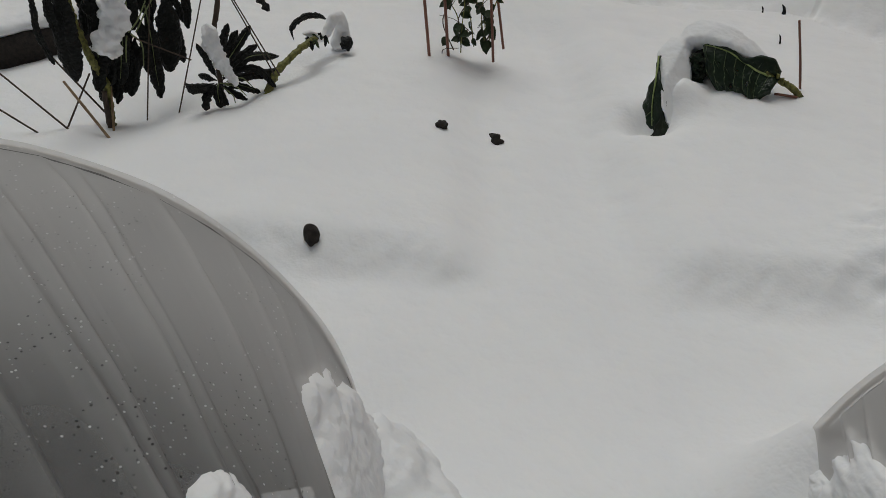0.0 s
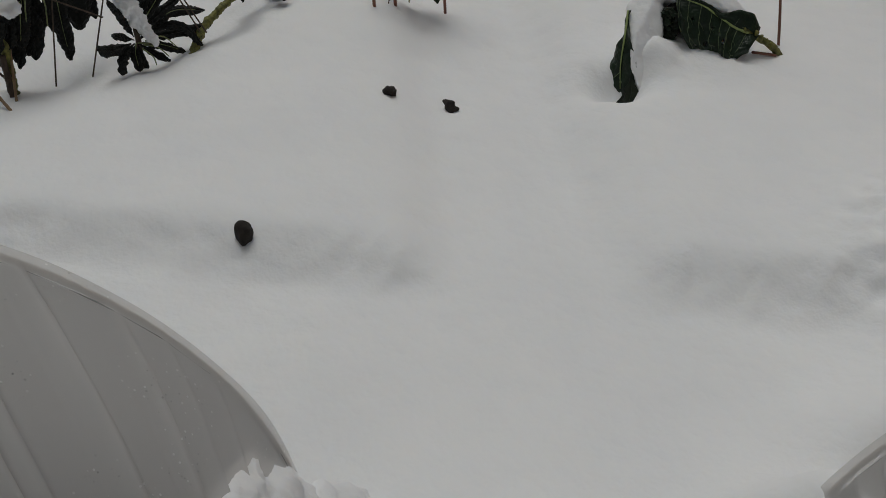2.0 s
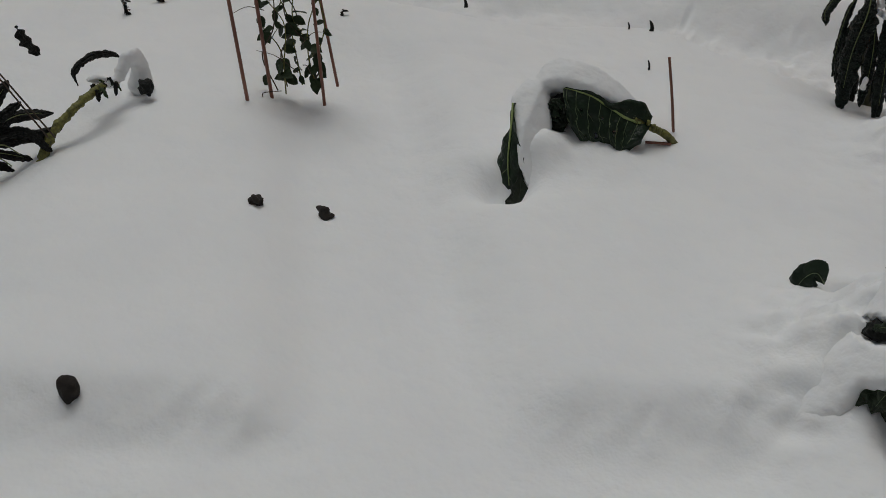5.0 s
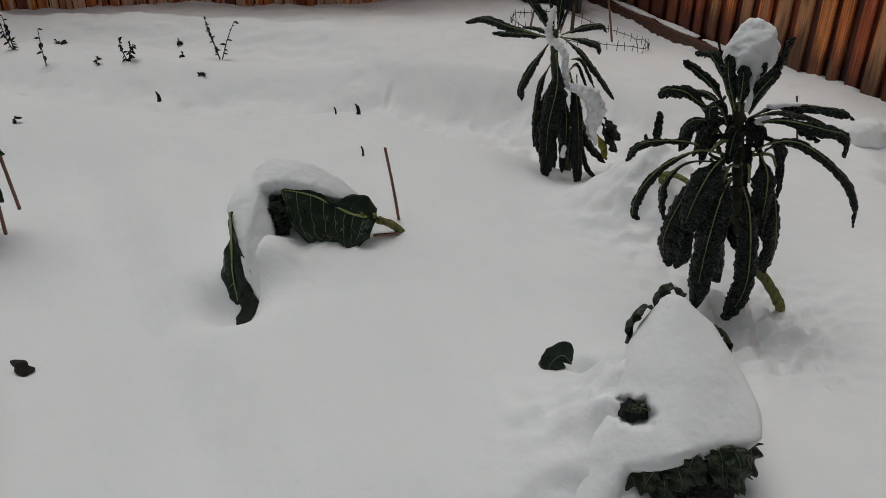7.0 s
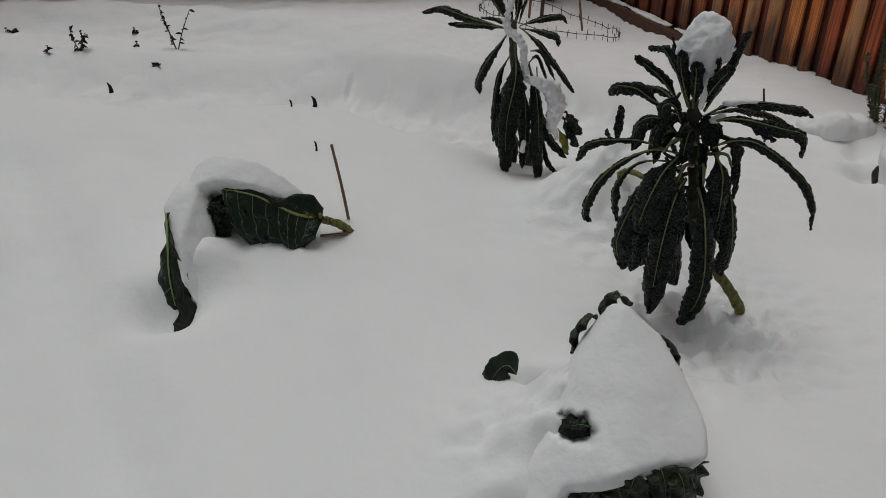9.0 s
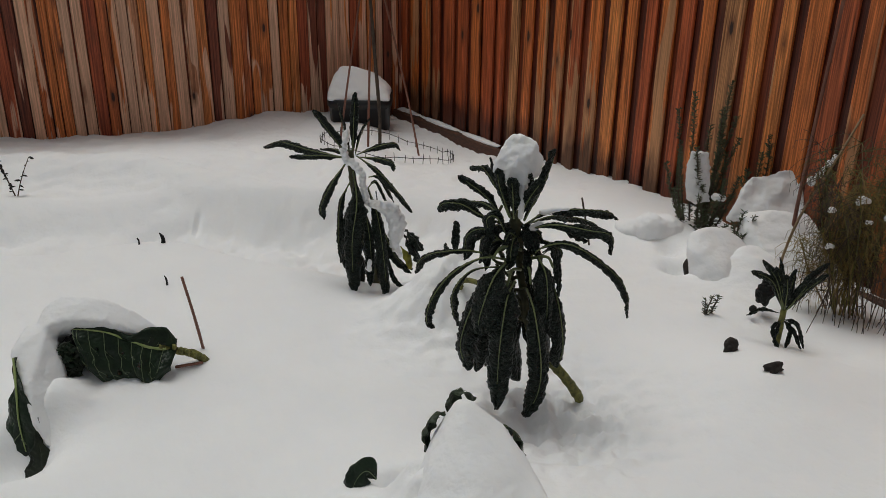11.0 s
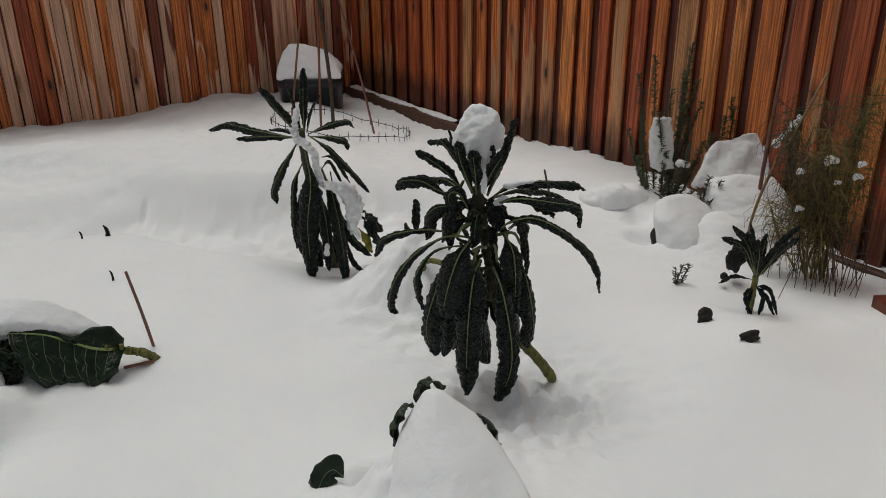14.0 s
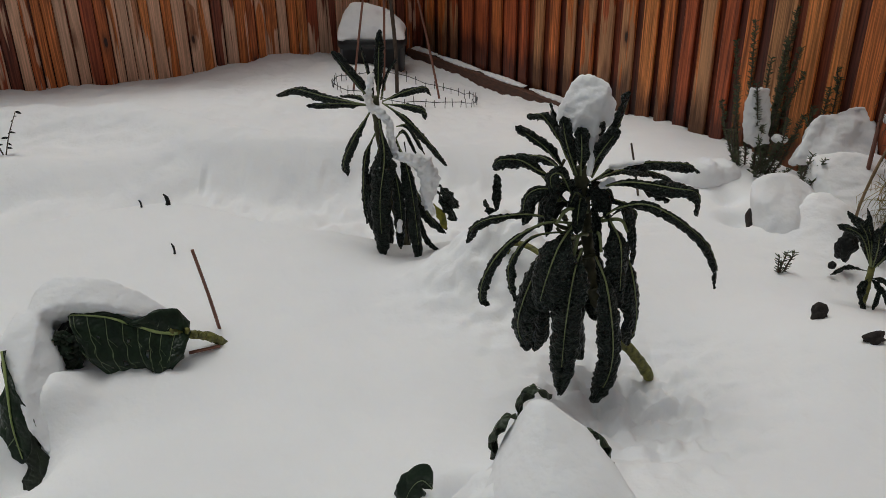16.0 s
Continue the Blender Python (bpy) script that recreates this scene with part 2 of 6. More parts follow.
# ---- mesh helpers ----
def mesh_ob(name, verts, faces, material, parent=None, label="", smooth=True):
    me = bpy.data.meshes.new(name)
    me.from_pydata([tuple(v) for v in verts], [], faces)
    me.materials.append(material)
    if smooth:
        me.polygons.foreach_set("use_smooth", [True] * len(me.polygons))
    me.update()
    ob = new(name, me)
    if parent:
        ob.parent = parent
        ob.matrix_parent_inverse = parent.matrix_world.inverted()
    if label:
        ob["label"] = label
    return ob


def thing(name, at, label, category, group=""):
    e = new(name)
    e.location = at
    e.empty_display_size = 0.1
    e.matrix_world = Matrix.Translation(at)
    return tagged(e, label, category, group)


def spline(pts, n):
    """Points of a smooth curve through pts."""
    p = [Vector(q) for q in pts]
    if len(p) == 2:
        return [p[0].lerp(p[1], i / (n - 1)) for i in range(n)]
    p = [p[0] * 2 - p[1]] + p + [p[-1] * 2 - p[-2]]
    out, segs = [], len(p) - 3
    for i in range(n):
        s = min(i / (n - 1) * segs, segs - 1e-6)
        k, u = int(s), s - int(s)
        a, b2, c, d = p[k:k + 4]
        out.append(0.5 * (2 * b2 + (c - a) * u + (2 * a - 5 * b2 + 4 * c - d) * u * u + (3 * b2 - a - 3 * c + d) * u ** 3))
    return out


def tube_data(line, r0, r1, sides=6, wob=0.0, seed=0.0):
    verts, faces, n = [], [], len(line)
    for i, c in enumerate(line):
        t = (line[min(i + 1, n - 1)] - line[max(i - 1, 0)]).normalized()
        a = t.cross(Vector((0.31, 0.9, 0.29))).normalized()
        b2 = t.cross(a)
        r = r0 + (r1 - r0) * i / (n - 1)
        for k in range(sides):
            w = 2 * math.pi * k / sides
            rr = r * (1 + wob * noise.noise(c * 60 + Vector((k, seed, 0))))
            verts.append(c + a * (rr * math.cos(w)) + b2 * (rr * math.sin(w)))
    for i in range(n - 1):
        for k in range(sides):
            k2 = (k + 1) % sides
            faces.append((i * sides + k, i * sides + k2, (i + 1) * sides + k2, (i + 1) * sides + k))
    faces.append(tuple(range(sides))[::-1])
    faces.append(tuple((n - 1) * sides + k for k in range(sides)))
    return verts, faces


def tube(name, pts, r0, r1, material, parent=None, label="", n=0, sides=6, wob=0.0):
    return mesh_ob(name, *tube_data(spline(pts, n or 4 * len(pts)), r0, r1, sides, wob), material, parent, label)


def join(parts):
    verts, faces = [], []
    for v, fc in parts:
        k = len(verts)
        verts += v
        faces += [tuple(i + k for i in q) for q in fc]
    return verts, faces


def strap_leaf(parent, pts, width, axis, material=KALE, rib=RIB, roll=2.2, rough=0.0044, n=0, m=20, label="", wave=0.0, name="leaf", ribw=0.0026, stalk=0.16, up=0.6, cells=95.0, tip=8, frill=1.0):
    """A long puckered leaf along pts, bare at its stalk, its margins rolled under; width is half its breadth, axis a point of the stem it turns away from."""
    reach = sum((Vector(pts[i + 1]) - Vector(pts[i])).length for i in range(len(pts) - 1))
    n = n or max(20, int(reach / 0.0036))
    line = spline(pts, n)
    seed = Vector((pts[0][0] * 17 + pts[-1][2] * 5, pts[-1][1] * 11, pts[-1][0] * 7))
    # the section, from the midrib out to one margin
    half, prof, x, h, peak = m // 2, [(0.0, 0.0, 0.0)], 0.0, 0.0, 0.0
    for k in range(1, half + 1):
        th = roll * ((k - 0.5) / half) ** 1.7
        x, h = x + math.cos(th), h - math.sin(th)
        prof.append((x, h, roll * (k / half) ** 1.7))
        peak = max(peak, x)
    verts, faces, rl = [], [], []
    for i, c in enumerate(line):
        u = i / (n - 1)
        t = (line[min(i + 1, n - 1)] - line[max(i - 1, 0)]).normalized()
        out = Vector((c.x - axis[0], c.y - axis[1], 0.0))
        out = out.normalized() * 0.8 + Vector((0, -0.25, up))
        out = (out - t * out.dot(t)).normalized()
        side = t.cross(out).normalized()
        w = width * (0.16 + 0.84 * step(stalk * 0.4, stalk + 0.30, u)) * max(0.04, 1 - u ** tip) ** 0.55
        w *= 1 + 0.16 * noise.noise(seed + Vector((u * 5, 0, 0))) + 0.10 * frill * noise.noise(seed + Vector((reach * u * 55, 5, 0)))
        blade = step(stalk * 0.5, stalk + 0.2, u)
        for k in range(-half, half + 1):
            px, ph, th = prof[abs(k)]
            sg = 1 if k > 0 else -1
            a = abs(k) / half
            ww = w / peak * (1 + 0.14 * frill * a * noise.noise(seed + Vector((reach * u * 60, 3.0 * sg, 3))))
            p = c + side * (sg * px * ww) + out * (ph * ww)
            p += out * (wave * width * a * math.sin(u * 21 + a * 3 * sg + seed.x))
            nr = out * math.cos(th) + side * (sg * math.sin(th))
            d = noise.voronoi(p * cells + seed)[0][0]
            relief = (0.42 - d) * 1.5 * min(1.0, 2.5 * a) - 0.9 * math.exp(-(a / 0.13) ** 2) + 0.7 * noise.noise(p * 38 + seed)
            verts.append(p + nr * (rough * relief * (0.15 + 0.85 * blade)))
        rl.append(c + out * 0.0006)
    for i in range(n - 1):
        for k in range(2 * half):
            q = i * (2 * half + 1) + k
            faces.append((q, q + 1, q + 2 * half + 2, q + 2 * half + 1))
    ob = mesh_ob(name, verts, faces, material, parent, label)
    s = ob.modifiers.new("thick", "SOLIDIFY")
    s.thickness = 0.0016
    if rib:
        mesh_ob("midrib", *tube_data(rl[: int(n * 0.86)], ribw, ribw * 0.28, 6), rib, ob, "pale midrib")
    return ob


def snow_lump(name, blobs, parent=None, label="", voxel=0.012, rough=0.012, size=0.06, smooth=30, crumb=0.003, chain=0):
    """A heap of settled snow: rounded masses melted into one skin."""
    parts = []
    if chain:
        full = [tuple(b2[:3]) + tuple(b2[3:] if len(b2) > 4 else (b2[3],) * 3) for b2 in blobs]
        blobs = [tuple(p + (q - p) * k / chain for p, q in zip(a, c)) for a, c in zip(full, full[1:]) for k in range(chain)] + [full[-1]]
    ico = bmesh.new()
    bmesh.ops.create_icosphere(ico, subdivisions=2, radius=1.0)
    base = [v.co.copy() for v in ico.verts]
    fs = [tuple(v.index for v in q.verts) for q in ico.faces]
    ico.free()
    for b2 in blobs:
        c, r = Vector(b2[:3]), (b2[3:] if len(b2) > 4 else (b2[3],) * 3)
        parts.append(([Vector((c.x + v.x * r[0], c.y + v.y * r[1], c.z + v.z * r[2])) for v in base], fs))
    ob = mesh_ob(name, *join(parts), SNOW, parent, label)
    return settle(ob, voxel, rough, size, smooth, crumb)


def snow_hull(name, pts, parent=None, label="", voxel=0.008, rough=0.012, size=0.06, smooth=10, crumb=0.003, more=()):
    """A drift of snow stretched over its high points and its foot; more adds further heaps to the same skin."""
    parts = []
    for heap in (pts, *more):
        bm = bmesh.new()
        for p in heap:
            bm.verts.new(p)
        bmesh.ops.convex_hull(bm, input=bm.verts)
        bmesh.ops.delete(bm, geom=[v for v in bm.verts if not v.link_faces], context="VERTS")
        bm.verts.index_update()
        parts.append(([v.co.copy() for v in bm.verts], [tuple(v.index for v in q.verts) for q in bm.faces]))
        bm.free()
    return settle(mesh_ob(name, *join(parts), SNOW, parent, label), voxel, rough, size, smooth, crumb)


def settle(ob, voxel, rough, size, smooth, crumb):
    """Melt a lump into one soft skin with crumbs."""
    rm = ob.modifiers.new("melt", "REMESH")
    rm.mode, rm.voxel_size, rm.use_smooth_shade = "VOXEL", voxel, True
    sm = ob.modifiers.new("soften", "SMOOTH")
    sm.factor, sm.iterations = 0.6, smooth
    tx = bpy.data.textures.new("snow_relief", "CLOUDS")
    tx.noise_scale, tx.noise_depth = size, 3
    dp = ob.modifiers.new("crumbs", "DISPLACE")
    dp.texture, dp.strength, dp.mid_level, dp.texture_coords = tx, rough, 0.5, "GLOBAL"
    fine = bpy.data.textures.new("snow_crumbs", "CLOUDS")
    fine.noise_scale, fine.noise_depth = 0.011, 4
    d2 = ob.modifiers.new("grains", "DISPLACE")
    d2.texture, d2.strength, d2.mid_level, d2.texture_coords = fine, crumb, 0.5, "GLOBAL"
    return ob


def rock_data(c, r, seed, sub=2, amp=0.35, freq=1.2):
    ico = bmesh.new()
    bmesh.ops.create_icosphere(ico, subdivisions=sub, radius=1.0)
    vs = []
    for v in ico.verts:
        k = 1 + amp * noise.noise(v.co * freq + Vector((seed, seed * 2, 0)))
        vs.append(Vector((c[0] + v.co.x * r[0] * k, c[1] + v.co.y * r[1] * k, c[2] + v.co.z * r[2] * k)))
    fs = [tuple(v.index for v in q.verts) for q in ico.faces]
    ico.free()
    return vs, fs


# ---- snowy ground ----
UX, UY = 0.77, 0.638          # across the garden rows; (-UY, UX) runs along them
CORNER = Vector((0.05, 6.28, 0))
DR, DL = Vector((0.565, -0.825, 0)), Vector((-0.887, -0.461, 0))


def step(a, b2, x):
    u = min(1.0, max(0.0, (x - a) / (b2 - a)))
    return u * u * (3 - 2 * u)


def hump(x, y, cx, cy, r, h):
    return h * math.exp(-((x - cx) ** 2 + (y - cy) ** 2) / (r * r))


def ground_z(x, y):
    p, q = x * UX + y * UY, -x * UY + y * UX
    near = 1 - step(5.0, 9.0, math.hypot(x, y - 2))
    z = 0.034 + near * (-0.028 * x - 0.023 * y)
    bed = 1 - step(-0.44, -0.20, p) * (1 - step(0.12, 0.36, p))
    front = step(0.76, 1.0, q + 0.215 * p + 0.06 * noise.noise(Vector((p * 2.5, q * 2.5, 6))))
    front = max(front, step(0.65, 0.95, p))
    f = -0.085 * (1 - bed * front) * (1 - step(3.0, 3.6, q))
    back = 2.98 + 0.24 * math.exp(-((x + 0.88) / 0.36) ** 2)
    crest = 3.82 + 0.1 * x + 0.62 * step(0.3, 1.7, -x)
    alley = step(back - 0.005, back + 0.045, y) * (1 - step(3.54, 3.9, y - 0.1 * x)) * (1 - step(0.3, 1.1, x))
    f -= 0.125 * alley
    f += (0.10 * step(crest - 0.36, crest, y) - 0.055 * step(crest + 0.01, crest + 0.16, y)) * (1 - step(-0.7, 0.6, x)) * (1 - step(4.6, 5.6, y))
    dl = (x - CORNER.x) * 0.461 + (CORNER.y - y) * 0.887
    f -= 0.09 * (1 - step(0.1, 1.3, dl)) * (1 - step(0.2, 0.6, x))
    f += hump(x, y, 1.15, 3.9, 0.5, 0.035) + hump(x, y, 1.34, 2.13, 0.28, 0.10) - hump(x, y, -0.88, 1.67, 0.11, 0.09) - hump(x, y, 0.72, 2.08, 0.34, 0.075)
    f -= hump(x, y, 0.25, 4.95, 0.6, 0.03) + hump(x, y, 0.06, 2.92, 0.22, 0.055) + hump(x, y, 1.62, 2.5, 0.2, 0.04)
    f += hump(x, y, -0.72, 1.98, 0.25, 0.02) + hump(x, y, -1.85, 1.75, 0.35, 0.035) + hump(x, y, 0.3, 1.4, 0.33, 0.05)
    f -= hump(x, y, 2.2, 2.9, 0.45, 0.07) + hump(x, y, 0.55, 5.3, 0.5, 0.11)
    far = step(3.6, 4.2, y - 0.1 * x)
    f += far * (0.018 * noise.noise(Vector((x * 5, y * 11, 2))) + 0.013 * noise.noise(Vector((x * 12, y * 24, 4))) + 0.008 * noise.noise(Vector((x * 26, y * 40, 7)))) + alley * (0.030 * noise.noise(Vector((x * 5, y * 7, 12))) + 0.014 * noise.noise(Vector((x * 13, y * 13, 14))) + 0.009 * noise.noise(Vector((x * 27, y * 27, 16))))
    f += hump(x, y, -0.85, 5.75, 0.55, 0.09) - hump(x, y, 0.41, 1.09, 0.09, 0.09) - hump(x, y, -0.865, 1.69, 0.07, 0.05)
    f += 0.020 * noise.noise(Vector((x * 1.4, y * 1.4, 0))) + 0.009 * noise.noise(Vector((x * 4, y * 4, 3))) + 0.004 * noise.noise(Vector((x * 11, y * 11, 9)))
    f -= 0.045 * math.exp(-((x + 0.87) / 0.012) ** 2 - ((y - 3.62) / 0.05) ** 2) + hump(x, y, -1.06, 3.72, 0.035, 0.02) + hump(x, y, 0.186, 1.515, 0.045, 0.15)
    f += hump(x, y, 0.36, 2.64, 0.17, 0.20) + hump(x, y, 0.22, 2.55, 0.14, 0.07) + hump(x, y, 0.48, 2.5, 0.13, 0.10) + hump(x, y, 0.20, 1.36, 0.20, 0.045) + hump(x, y, 1.64, 3.12, 0.17, 0.10)
    f += hump(x, y, -0.83, 1.85, 0.085, 0.09) + hump(x, y, -0.76, 2.13, 0.17, 0.10) + hump(x, y, 1.9, 3.25, 0.22, 0.10) + hump(x, y, 1.40, 3.55, 0.14, 0.07) + hump(x, y, 0.38, 1.36, 0.13, 0.10) + hump(x, y, 0.27, 1.42, 0.085, 0.08) + hump(x, y, 0.20, 1.24, 0.10, 0.035) + hump(x, y, 0.215, 1.31, 0.06, 0.04)
    f += hump(x, y, 0.25, 0.27, 0.09, 0.11) + hump(x, y, 0.17, 0.18, 0.12, 0.10) + hump(x, y, 0.30, 0.08, 0.13, 0.08)
    f += hump(x, y, -0.235, 5.42, 0.25, 0.05) - hump(x, y, 1.35, 3.15, 0.06, 0.09) - hump(x, y, 1.36, 3.32, 0.05, 0.06) - hump(x, y, 0.60, 1.88, 0.12, 0.03)
    f += hump(x, y, -0.45, -0.33, 0.10, 0.05) + hump(x, y, 0.20, 0.56, 0.11, 0.05) + hump(x, y, 0.34, 0.70, 0.15, 0.07) + hump(x, y, 0.19, 0.29, 0.10, 0.07)
    f -= hump(x, y, -2.52, 0.62, 0.13, 0.05) + hump(x, y, -2.38, 0.9, 0.10, 0.03)
    rough = 0.10 + 0.8 * alley + 2.2 * math.exp(-((x - 0.30) ** 2 + (y - 2.55) ** 2) / 0.05) + 2.4 * math.exp(-((x - 0.2) ** 2 + (y - 1.33) ** 2) / 0.035) + 0.8 * math.exp(-((x + 0.84) ** 2 + (y - 1.82) ** 2) / 0.02) + 0.8 * math.exp(-((x - 1.7) ** 2 + (y - 3.0) ** 2) / 0.12) + 4.0 * math.exp(-((x - 0.70) ** 2 + (y - 1.95) ** 2) / 0.07) + 0.9 * front * (1 - front) * 4 * bed
    f += 0.016 * rough * noise.noise(Vector((x * 18, y * 18, 5))) + 0.008 * rough * noise.noise(Vector((x * 45, y * 45, 8)))
    return z + f * near


def build_ground():
    def axis(lo, hi, st):
        a = list(np.arange(lo, hi, st))
        k, d = a[-1], st
        while k < 400:
            d *= 1.45
            k += d
            a.append(k)
        k, d = a[0], st
        while k > -400:
            d *= 1.45
            k -= d
            a.insert(0, k)
        return [float(v) for v in a]
    xs, ys = axis(-4.6, 3.2, 0.025), axis(-1.8, 6.8, 0.025)
    xs = sorted(xs + [x + 0.0125 for x in xs if -1.1 < x < 0.9])
    ys = sorted(ys + [y + 0.0125 for y in ys if 1.0 < y < 3.25])
    verts = [(x, y, ground_z(x, y)) for y in ys for x in xs]
    nx = len(xs)
    faces = [(j * nx + i, j * nx + i + 1, (j + 1) * nx + i + 1, (j + 1) * nx + i) for j in range(len(ys) - 1) for i in range(nx - 1)]
    g = mesh_ob("ground", verts, faces, SNOW)
    tagged(g, "deep settled snow covering the garden beds and paths", "snow", kind="structure")


build_ground()


# ---- fences ----
def board_mesh(w, h, t, material):
    b = 0.004
    ring = [(-w / 2 + b, -t / 2), (w / 2 - b, -t / 2), (w / 2, -t / 2 + b), (w / 2, t / 2), (-w / 2, t / 2), (-w / 2, -t / 2 + b)]
    verts = [(x, y, 0) for x, y in ring] + [(x, y, h) for x, y in ring]
    faces = [(i, (i + 1) % 6, 6 + (i + 1) % 6, 6 + i) for i in range(6)] + [(5, 4, 3, 2, 1, 0), (6, 7, 8, 9, 10, 11)]
    me = bpy.data.meshes.new("board")
    me.from_pydata(verts, [], faces)
    me.materials.append(material)
    return me


def build_fence(name, start, way, length, inward, front_mat, back_mat, label, rnd, widths=(0.072, 0.09, 0.108), gaps=(0.03, 0.065)):
    """Board-on-board cedar fence, from start along way; inward points to the garden."""
    f = thing(name, (start.x, start.y, -0.45), label, "fence")
    f["kind"] = "structure"
    fronts = [board_mesh(w, 2.2, 0.018, front_mat) for w in widths]
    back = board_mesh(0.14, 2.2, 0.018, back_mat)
    s, ang = 0.0, math.atan2(way.y, way.x)
    if way.cross(inward).z > 0:
        ang += math.pi
    while s < length:
        k = rnd.choice((0, 1, 1, 2))
        w = widths[k]
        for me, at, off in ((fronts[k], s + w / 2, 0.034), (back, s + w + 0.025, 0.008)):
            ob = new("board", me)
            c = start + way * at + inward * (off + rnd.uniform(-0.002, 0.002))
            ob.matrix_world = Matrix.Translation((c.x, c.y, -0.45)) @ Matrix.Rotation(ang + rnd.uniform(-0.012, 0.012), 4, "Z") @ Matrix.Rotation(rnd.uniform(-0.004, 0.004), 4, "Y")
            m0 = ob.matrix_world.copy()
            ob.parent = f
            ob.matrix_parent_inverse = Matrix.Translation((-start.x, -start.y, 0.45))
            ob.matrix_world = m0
        s += w + rnd.uniform(*gaps)
    rail = [start + way * 0.0 - inward * 0.03, start + way * length - inward * 0.03]
    for h in (0.35, 1.5):
        tube("rail", [(r.x, r.y, h - 0.1) for r in rail], 0.04, 0.04, EDGE_WOOD, f, n=3, sides=4)
    return f


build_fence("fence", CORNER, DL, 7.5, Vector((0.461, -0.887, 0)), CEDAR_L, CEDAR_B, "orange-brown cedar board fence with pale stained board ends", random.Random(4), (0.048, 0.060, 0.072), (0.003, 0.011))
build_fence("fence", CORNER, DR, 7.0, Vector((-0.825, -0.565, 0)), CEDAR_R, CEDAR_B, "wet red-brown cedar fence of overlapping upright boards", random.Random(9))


def build_edging():
    inn = Vector((-0.825, -0.565, 0))
    e = thing("garden_edging", (0.4, 5.6, -0.35), "dark wet timber edging board along the fence foot", "edging")
    for a, b2 in ((0.05, 1.75), (1.79, 3.4), (3.44, 5.6)):
        p0, p1 = CORNER + DR * a + inn * 0.11, CORNER + DR * b2 + inn * 0.11
        v, t = [], inn * 0.02
        for pt in (p0, p1):
            for k, z in ((-1, -0.45), (1, -0.45), (1, -0.152), (0.6, -0.145), (-0.6, -0.145), (-1, -0.152)):
                v.append((pt.x + t.x * k, pt.y + t.y * k, z))
        fs = [(i, (i + 1) % 6, 6 + (i + 1) % 6, 6 + i) for i in range(6)] + [(5, 4, 3, 2, 1, 0), (6, 7, 8, 9, 10, 11)]
        mesh_ob("edging_board", v, fs, EDGE_WOOD, e, smooth=False)
    for a, b2 in ((0.1, 1.3), (1.35, 2.0), (4.1, 5.4)):
        bl = []
        k = a
        while k < b2:
            c = CORNER + DR * k + inn * 0.08
            bl.append((c.x, c.y, -0.145, 0.045, 0.045, 0.013 + 0.006 * math.sin(k * 13)))
            k += 0.055
        snow_lump("snow_ridge", bl, e, "thin ridge of snow", voxel=0.014, smooth=4)
    return e


build_edging()


# ---- lacinato kale beside the stake ----
KA = (0.53, 2.07)
kale = thing("kale_plant", (0.76, 2.12, -0.10), "tall dark lacinato kale with drooping leaves and a snow crown", "kale", "kale plants")
tube("stem", [(0.785, 2.13, -0.17), (0.745, 2.115, -0.07), (0.69, 2.10, 0.01), (0.63, 2.09, 0.09)], 0.0165, 0.016, STEM, kale, "thick scarred green stem", n=40, sides=10, wob=0.3)
tube("upper_stem", [(0.635, 2.09, 0.08), (0.565, 2.08, 0.22), (0.54, 2.07, 0.38), (0.515, 2.07, 0.52), (0.51, 2.07, 0.58)], 0.017, 0.015, DARKSTEM, kale, "dark scarred stem", n=60, sides=10, wob=0.5)


def ka(w, *pts, **kw):
    strap_leaf(kale, pts, w, KA, **kw)


# crown, upright leaves round the snow
ka(0.014, (0.495, 2.07, 0.559), (0.454, 2.09, 0.644), (0.413, 2.11, 0.70), (0.375, 2.12, 0.699), wave=0.2)
ka(0.014, (0.474, 2.05, 0.567), (0.412, 2.03, 0.647), (0.338, 2.02, 0.704))
ka(0.013, (0.471, 2.08, 0.562), (0.419, 2.13, 0.583), (0.368, 2.17, 0.572))
ka(0.017, (0.474, 2.05, 0.547), (0.403, 2.00, 0.595), (0.348, 1.97, 0.637), (0.295, 1.96, 0.642), (0.284, 1.96, 0.618), wave=0.15)
ka(0.016, (0.495, 2.04, 0.570), (0.457, 2.00, 0.675), (0.446, 2.00, 0.734), stalk=0.05)
ka(0.018, (0.503, 2.03, 0.573), (0.492, 1.98, 0.662), (0.484, 1.97, 0.717), stalk=0.05)
ka(0.019, (0.518, 2.03, 0.573), (0.541, 1.98, 0.657), (0.574, 1.97, 0.711), stalk=0.05)
ka(0.021, (0.537, 2.06, 0.554), (0.573, 2.06, 0.637), (0.605, 2.08, 0.706), (0.621, 2.09, 0.765), stalk=0.05, wave=0.15)
ka(0.012, (0.530, 2.08, 0.613), (0.535, 2.02, 0.670), (0.542, 1.99, 0.722), rib=None)
ka(0.012, (0.479, 2.10, 0.588), (0.449, 2.14, 0.660), (0.433, 2.15, 0.719))
ka(0.013, (0.505, 2.09, 0.58), (0.50, 2.14, 0.65), (0.50, 2.16, 0.71), rib=None)
ka(0.013, (0.53, 2.09, 0.57), (0.56, 2.14, 0.65), (0.575, 2.17, 0.72), rib=None)
